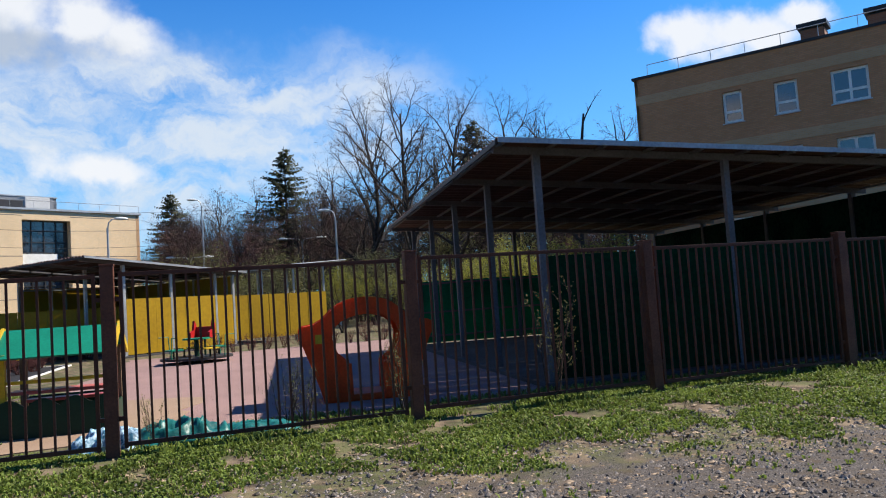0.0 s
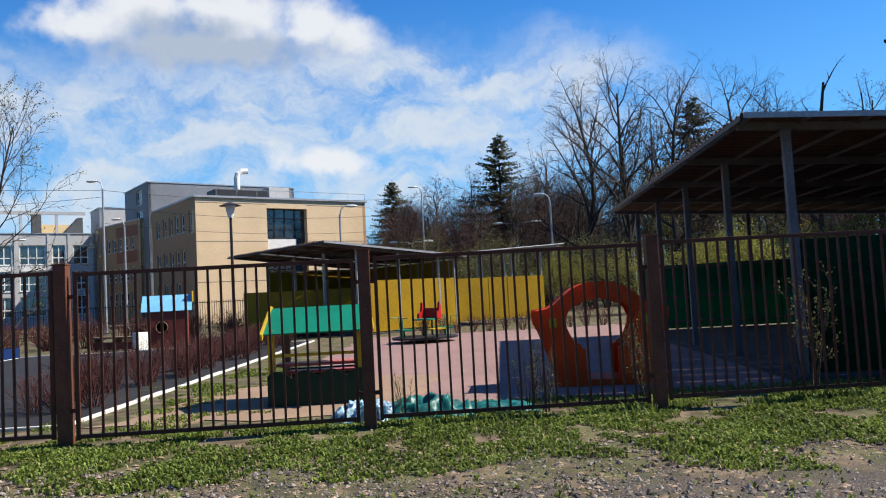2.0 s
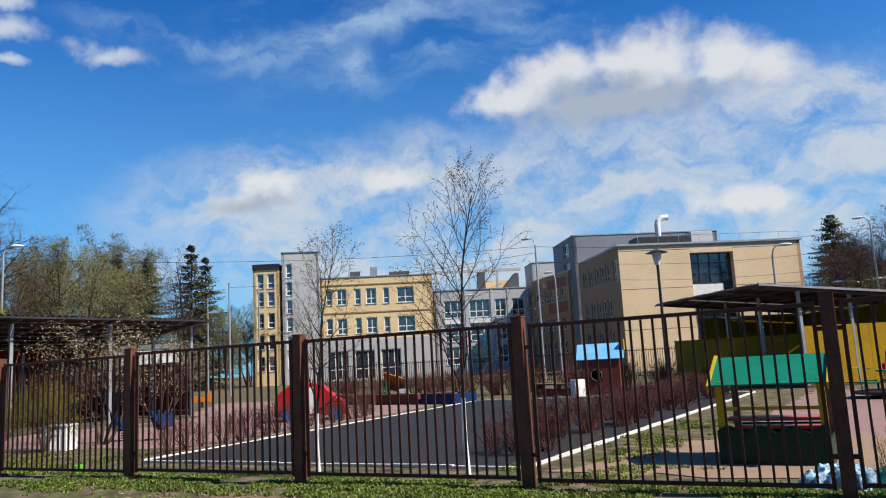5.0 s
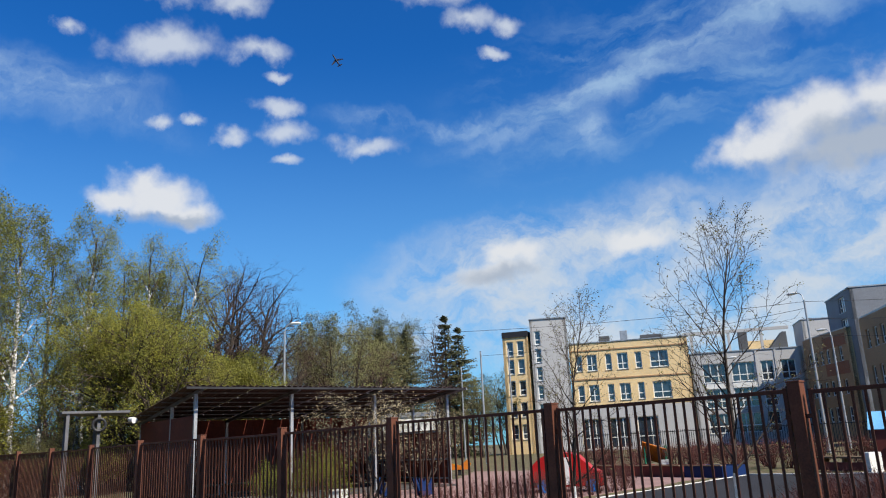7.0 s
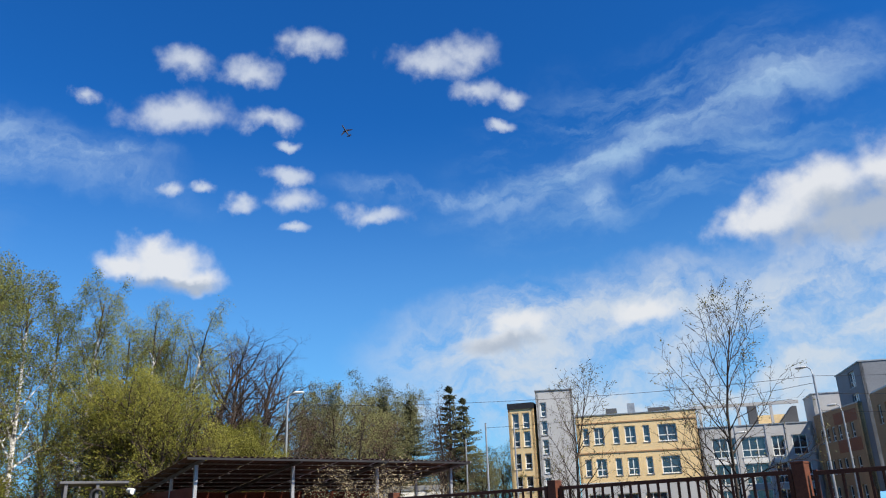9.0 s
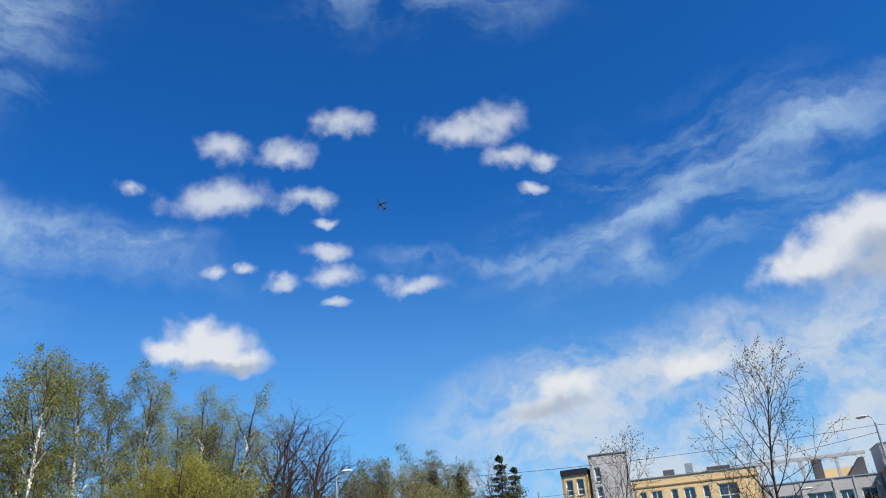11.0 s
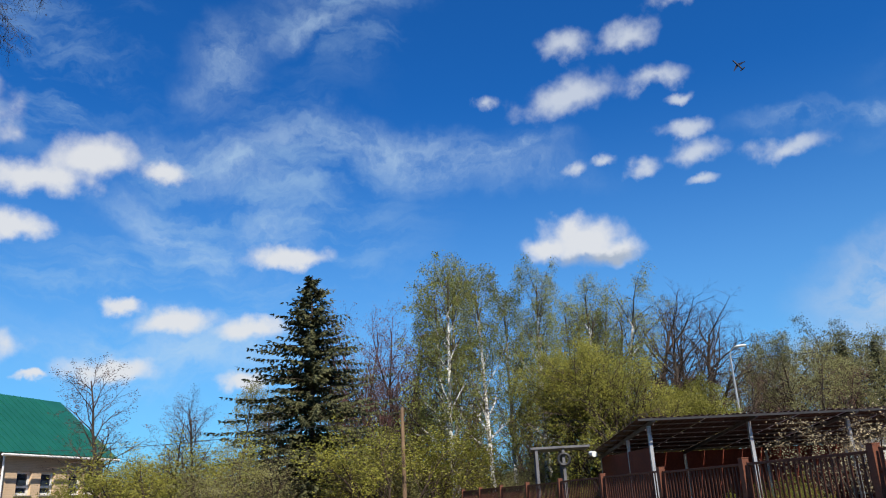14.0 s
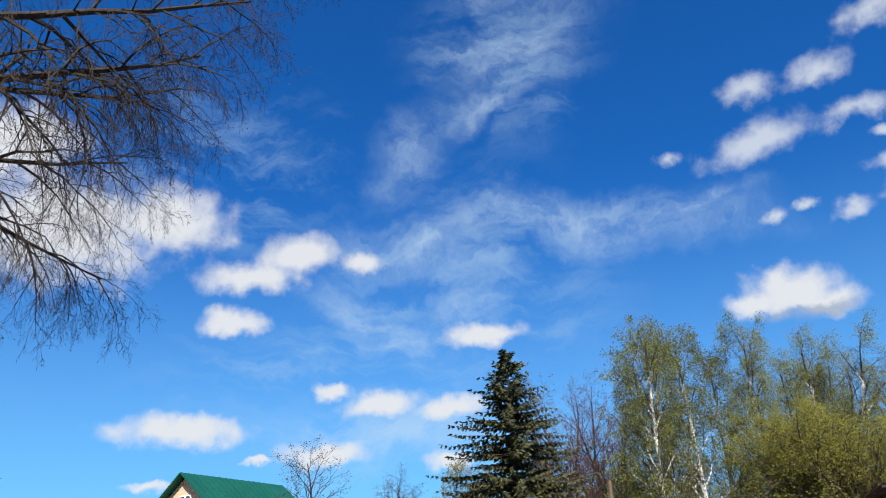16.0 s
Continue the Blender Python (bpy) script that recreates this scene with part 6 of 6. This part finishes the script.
# inner fence before the school
inner = thing("inner_fence", "dark bar fence in front of the school", "fence")
inner_bar = mesh_of("bar", box(-0.012, 0.012, -0.012, 0.012, 0.3, 2.0), M_DARKMETAL)
for i in range(300):
    linked("bar", inner_bar, inner, pose(-33.0 + 38.0 * i / 299, 41.5 + 3.0 * i / 299, 0))
for z in (0.5, 1.9):
    part("rail", rod((-33, 41.5, z), (5, 44.5, z), 0.02, n=6), M_DARKMETAL, inner)

# flat canopy beside the dark pavilion
cp = thing("canopy", "small flat canopy on two dark posts", "canopy", pose(-28.6, 9.5, 0.3, 0, 0, -16))
part("roof", box(-0.9, 0.9, -0.1, 2.0, 2.98, 3.06, bevel=0.01), M_STEELGREY, cp)
for y in (0.05, 1.0):
    part("post", box(0.75, 0.85, y, y + 0.1, 0, 2.979), M_STEELGREY, cp)
    part("post", box(-0.85, -0.75, y, y + 0.1, 0, 2.979), M_STEELGREY, cp)
ring = bmesh.new()
for k in range(14):
    a, b = k * math.pi / 7, (k + 1) * math.pi / 7
    add_rod(ring, (0.9, 1.05 + 0.2 * math.cos(a), 2.6 + 0.2 * math.sin(a)), (0.9, 1.05 + 0.2 * math.cos(b), 2.6 + 0.2 * math.sin(b)), 0.05, n=8)
part("hoop", ring, M_DARKMETAL, cp, "dark rubber ring hung on the post")
part("floodlight", rod((0.9, 2.0, 2.75), (1.3, 2.1, 2.7), 0.08, 0.1, 10), M_WHITE, cp)

# white low hall far off
hall = thing("white_hall", "low white hall with a shallow roof", "building")
block(hall, rect((-56.4, 46.1), (-52.6, 49.6), 6.0), 0.2, 4.4, {0: (rows_of([1, 3], 1.0, [1.2], 1.0), None)}, M_WHITE, roof_mat=M_METAL, cap=0.4)

# ---- green-roofed house ----
M_HOUSE = brick_mat("straw brick", (0.56, 0.41, 0.27), (0.51, 0.37, 0.235), (0.4, 0.31, 0.21))
M_PLINTH = brick_mat("stone plinth", (0.172, 0.106, 0.0792), (0.132, 0.0792, 0.0594), (0.132, 0.112, 0.099), (0.4, 0.2))
M_GREENROOF = mat("green metal roofing", (0.012, 0.112, 0.078), 0.4, 0.2, dark=(0.008, 0.085, 0.06), coarse=0.8, grain=12, bump=0.1)
hs = thing("house", "straw brick house with a steep green metal roof", "house")
HB = (-40.84, -12.32)
HE = (HB[0] - 0.885 * 7.0, HB[1] + 0.465 * 7.0)
HG = (HB[0] - 0.465 * 7.6, HB[1] - 0.885 * 7.6)
ln = math.hypot(HE[0] - HB[0], HE[1] - HB[1])
gw = math.hypot(HG[0] - HB[0], HG[1] - HB[1])
EAVE, RIDGE = 5.15, 8.2
sw = [(u, u + 0.9, 2.95, 4.05) for u in (1.1, 2.6, 4.5, 5.6)]
wl = part("wall", wall_grid(ln, 1.6, EAVE, 0.3, sw), M_HOUSE, hs)
wl.matrix_basis = along(HB, HE)
add_windows(wl, sw)
gwins = [(gw - 2.2, gw - 1.45, 2.95, 4.05), (gw - 5.2, gw - 4.2, 2.95, 4.05)]
gb = part("wall", wall_grid(gw, 1.6, EAVE, 0.3, gwins), M_HOUSE, hs)
gb.matrix_basis = along(HG, HB)
add_windows(gb, gwins)
gable = part("gable_wall", prism([(0, EAVE), (gw, EAVE), (gw / 2, RIDGE - 0.1)], 0, 0.3), M_HOUSE, hs)
gable.matrix_basis = along(HG, HB)
for u, z, w_, h_ in ((gw / 2 + 0.1, 4.95, 1.25, 0.85), (gw / 2 + 0.05, 6.5, 0.85, 0.6)):
    fr = part("window", box(u - w_ / 2, u + w_ / 2, -0.05, -0.002, z, z + h_, bevel=0.01), M_WHITE, hs)
    fr.matrix_basis = along(HG, HB)
    for k in (0, 1):
        part("pane", box(u - w_ / 2 + 0.07 + k * w_ / 2, u - 0.06 + k * w_ / 2, -0.058, -0.052, z + 0.07, z + h_ - 0.07), M_GLASS, fr)
dish = part("satellite_dish", rod((gw / 2 - 0.75, -0.35, 6.45), (gw / 2 - 0.72, -0.12, 6.5), 0.36, 0.08, 18), M_WHITE, hs, "white satellite dish")
dish.matrix_basis = along(HG, HB)
for p, q in ((HB, HE), (HG, HB)):
    pp = part("plinth", box(-0.05, math.hypot(q[0] - p[0], q[1] - p[1]) + 0.05, -0.06, 0.3, 0.1, 1.598), M_PLINTH, hs)
    pp.matrix_basis = along(p, q)
back = (HG[0] + HE[0] - HB[0], HG[1] + HE[1] - HB[1])
for p, q in ((HE, back), (back, HG)):
    pp = part("wall", box(0, math.hypot(q[0] - p[0], q[1] - p[1]), 0, 0.3, 0.1, EAVE), M_HOUSE, hs)
    pp.matrix_basis = along(p, q)
rise = math.atan2(RIDGE - EAVE, gw / 2)
for s_ in (0, 1):
    bm = box(-0.5, ln + 0.5, -0.55, (gw / 2) / math.cos(rise), 0.0, 0.06)
    o = part("roof_slope", bm, M_GREENROOF, hs)
    for i in range(int(ln / 0.45)):
        part("rib", box(-0.45 + i * 0.45, -0.42 + i * 0.45, -0.55, (gw / 2) / math.cos(rise), 0.061, 0.085), M_GREENROOF, o)
    if s_ == 0:
        o.matrix_basis = along(HB, HE, EAVE) @ Matrix.Rotation(rise, 4, "X")
    else:
        o.matrix_basis = along(back, HG, EAVE) @ Matrix.Rotation(rise, 4, "X")
gutter = part("gutter", rod((-0.5, -0.6, EAVE - 0.42), (ln + 0.5, -0.6, EAVE - 0.42), 0.06, n=8), M_WHITE, hs)
gutter.matrix_basis = along(HB, HE)
dp = part("downpipe", rod((0.1, -0.12, 0.4), (0.1, -0.12, EAVE - 0.4), 0.05, n=8), M_WHITE, hs)
dp.matrix_basis = along(HB, HE)

# ---- airliner high up ----
pln = thing("aeroplane", "small dark airliner high in the sky", "aeroplane")
az, el, dist = radians(-53.4), radians(28.4), 1500.0
ahead = Vector((math.sin(az) * math.cos(el), math.cos(az) * math.cos(el), math.sin(el)))
east = Vector((math.cos(az), -math.sin(az), 0))
over = east.cross(ahead)
hull = (east * -0.52 + over * 0.78 + ahead * 0.35).normalized() * -1
span = (east * 0.85 + over * 0.4 + ahead * 0.2)
span = (span - hull * span.dot(hull)).normalized()
pln.matrix_basis = Matrix.Translation(ahead * dist) @ Matrix((hull, span, hull.cross(span))).transposed().to_4x4()
M_PLANE = mat("dark fuselage", (0.012, 0.013, 0.03), 0.5, coarse=0.5, grain=3, bump=0.0)
bm = bmesh.new()
for p, q, r0, r1 in (((-14, 0, 0), (-11, 0, 0), 0.6, 1.4), ((-11, 0, 0), (7, 0, 0), 1.4, 1.4), ((7, 0, 0), (14, 0, 0.6), 1.4, 0.3)):
    add_rod(bm, p, q, r0, r1, 12)
part("fuselage", bm, M_PLANE, pln)
for s_ in (-1, 1):
    bm = bmesh.new()
    for z in (-0.8, -0.5):
        vs_ = [bm.verts.new(p) for p in ((-3, s_ * 1.2, z), (1.5, s_ * 1.2, z), (4.2, s_ * 12.5, z + 0.6), (2.6, s_ * 12.5, z + 0.6))]
        bm.faces.new(vs_)
    bm.verts.ensure_lookup_table()
    for i in range(4):
        j = (i + 1) % 4
        bm.faces.new([bm.verts[k] for k in (i, j, j + 4, i + 4)])
    bmesh.ops.recalc_face_normals(bm, faces=bm.faces)
    part("wing", bm, M_PLANE, pln)
    part("engine", rod((-2.5, s_ * 4.2, -1.4), (0.8, s_ * 4.2, -1.4), 0.8, 0.6, 10), M_PLANE, pln)
    part("tailplane", box(10.5, 12.8, min(s_ * 0.4, s_ * 4.8), max(s_ * 0.4, s_ * 4.8), 0.7, 0.9), M_PLANE, pln)
part("fin", prism([(9.5, 0.8), (13.5, 0.8), (14.2, 5.0), (12.4, 5.0)], -0.15, 0.15), M_PLANE, pln)

# ---- verge: grass, stones, litter ----
M_BLADE = mat("spring grass blades", (0.18, 0.238, 0.045), 0.6, dark=(0.092, 0.125, 0.025), coarse=1.2, grain=10, bump=0.05, random_value=0.4, island=True, through=0.35)
M_DRYGRASS = mat("dry grass", (0.277, 0.238, 0.132), 0.8, dark=(0.185, 0.145, 0.0792), coarse=1.2, grain=10, bump=0.05, random_value=0.3, island=True)
M_STONE = mat("pale stones", (0.21, 0.18, 0.155), 0.9, dark=(0.1, 0.088, 0.08), coarse=5, grain=40, bump=0.3, random_value=0.75, island=True)
M_LITTER = mat("dead leaves", (0.3, 0.225, 0.155), 0.9, dark=(0.14, 0.095, 0.06), coarse=5, grain=40, bump=0.1, random_value=0.5, island=True)


def spot_z(x, y):
    return ground_z(x, y) + (0.05 * noise.noise(Vector((x * 0.5, y * 0.5, 0))) if 1 < y < 7.6 else 0)


def grass(name, count, x0, x1, y0, y1, hmin, hmax, seed, material, label, thresh, width=0.006):
    rnd = random.Random(seed)
    v, f = [], []
    made = 0
    while made < count:
        x, y = rnd.uniform(x0, x1), rnd.uniform(y0, y1)
        edge = 6.05 - 0.035 * x + 0.75 / (1 + math.exp(1.5 * (x + 3.2))) + 0.7 * noise.noise(Vector((x * 0.6, y * 0.6, 4)))
        dens = noise.noise(Vector((x * 1.1, y * 1.1, 9))) + 0.45 * noise.noise(Vector((x * 4, y * 4, 2)))
        made += 0.12
        if (y < edge and rnd.random() > 0.04) or dens < thresh:
            continue
        made += 0.88
        z = spot_z(x, y)
        for _ in range(3):
            a = rnd.uniform(0, 6.28)
            h = rnd.uniform(hmin, hmax) * (0.7 + 0.8 * max(0, dens))
            lx, ly = math.cos(a) * h * rnd.uniform(0.3, 1.0), math.sin(a) * h * rnd.uniform(0.3, 1.0)
            wx, wy = -math.sin(a) * width * rnd.uniform(0.6, 1.8), math.cos(a) * width * rnd.uniform(0.6, 1.8)
            px, py = x + rnd.uniform(-0.03, 0.03), y + rnd.uniform(-0.03, 0.03)
            k = len(v)
            v += [(px - wx * 0.6, py - wy * 0.6, z - 0.01), (px + wx * 0.6, py + wy * 0.6, z - 0.01),
                  (px + lx * 0.5 + wx, py + ly * 0.5 + wy, z + h * 0.75), (px + lx * 0.5 - wx, py + ly * 0.5 - wy, z + h * 0.75), (px + lx, py + ly, z + h * 0.9)]
            f += [(k, k + 1, k + 2, k + 3), (k + 3, k + 2, k + 4)]
    return tagged(mesh_part(name, v, f, material), label, "grass", kind="stuff")


grass("grass", 42000, -14, 11, 4.6, 8.6, 0.02, 0.065, 1, M_BLADE, "short patchy green grass along the fence", -0.17, 0.008)
grass("grass", 350, -3, 9, 7.6, 8.2, 0.07, 0.16, 2, M_BLADE, "taller grass tufts at the fence foot", 0.1)
grass("grass", 3500, -4.6, -1.9, 8.6, 16, 0.02, 0.05, 3, M_BLADE, "thin grass beside the sandbox", 0.12)
grass("grass", 3500, 0.5, 12, 8.0, 9.3, 0.04, 0.1, 6, M_BLADE, "grass strip between fence and pavilion", -0.3)
grass("grass", 5000, -34, -12, 6.6, 10.5, 0.03, 0.09, 4, M_BLADE, "grass along the far fence", -0.05, 0.009)
grass("dry_grass", 3500, -14, 11, 5.2, 8.4, 0.02, 0.06, 5, M_DRYGRASS, "dry straw among the grass", -0.3)


def scatter(name, count, x0, x1, y0, y1, smin, smax, seed, material, label, category, flat):
    rnd = random.Random(seed)
    v, f = [], []
    for _ in range(count):
        x, y, s_ = rnd.uniform(x0, x1), rnd.uniform(y0, y1), rnd.uniform(smin, smax) * (0.6 + rnd.random() ** 3)
        z, a, k = spot_z(x, y), rnd.uniform(0, 6.28), len(v)
        hz = s_ * flat * rnd.uniform(0.6, 1.4)
        for i in range(5):
            t = a + i * 1.2566
            q = s_ * rnd.uniform(0.6, 1.1)
            v.append((x + q * math.cos(t), y + q * math.sin(t) * 0.8, z + rnd.uniform(0, hz * 0.4)))
        v.append((x + s_ * rnd.uniform(-0.2, 0.2), y, z + hz))
        f += [(k + i, k + (i + 1) % 5, k + 5) for i in range(5)]
    return tagged(mesh_part(name, v, f, material), label, category, kind="stuff")


scatter("gravel", 30000, -5, 9, 3.8, 6.8, 0.006, 0.024, 1, M_STONE, "loose pale gravel on the track", "gravel", 0.8)
scatter("leaf_litter", 12000, -9, 10, 4.2, 7.2, 0.012, 0.034, 2, M_LITTER, "dead leaves scattered over the verge", "leaf litter", 0.35)
scatter("gravel", 2500, -1.5, 6, 9.4, 14, 0.008, 0.016, 3, M_STONE, "loose stones on the play surface", "gravel", 0.7)
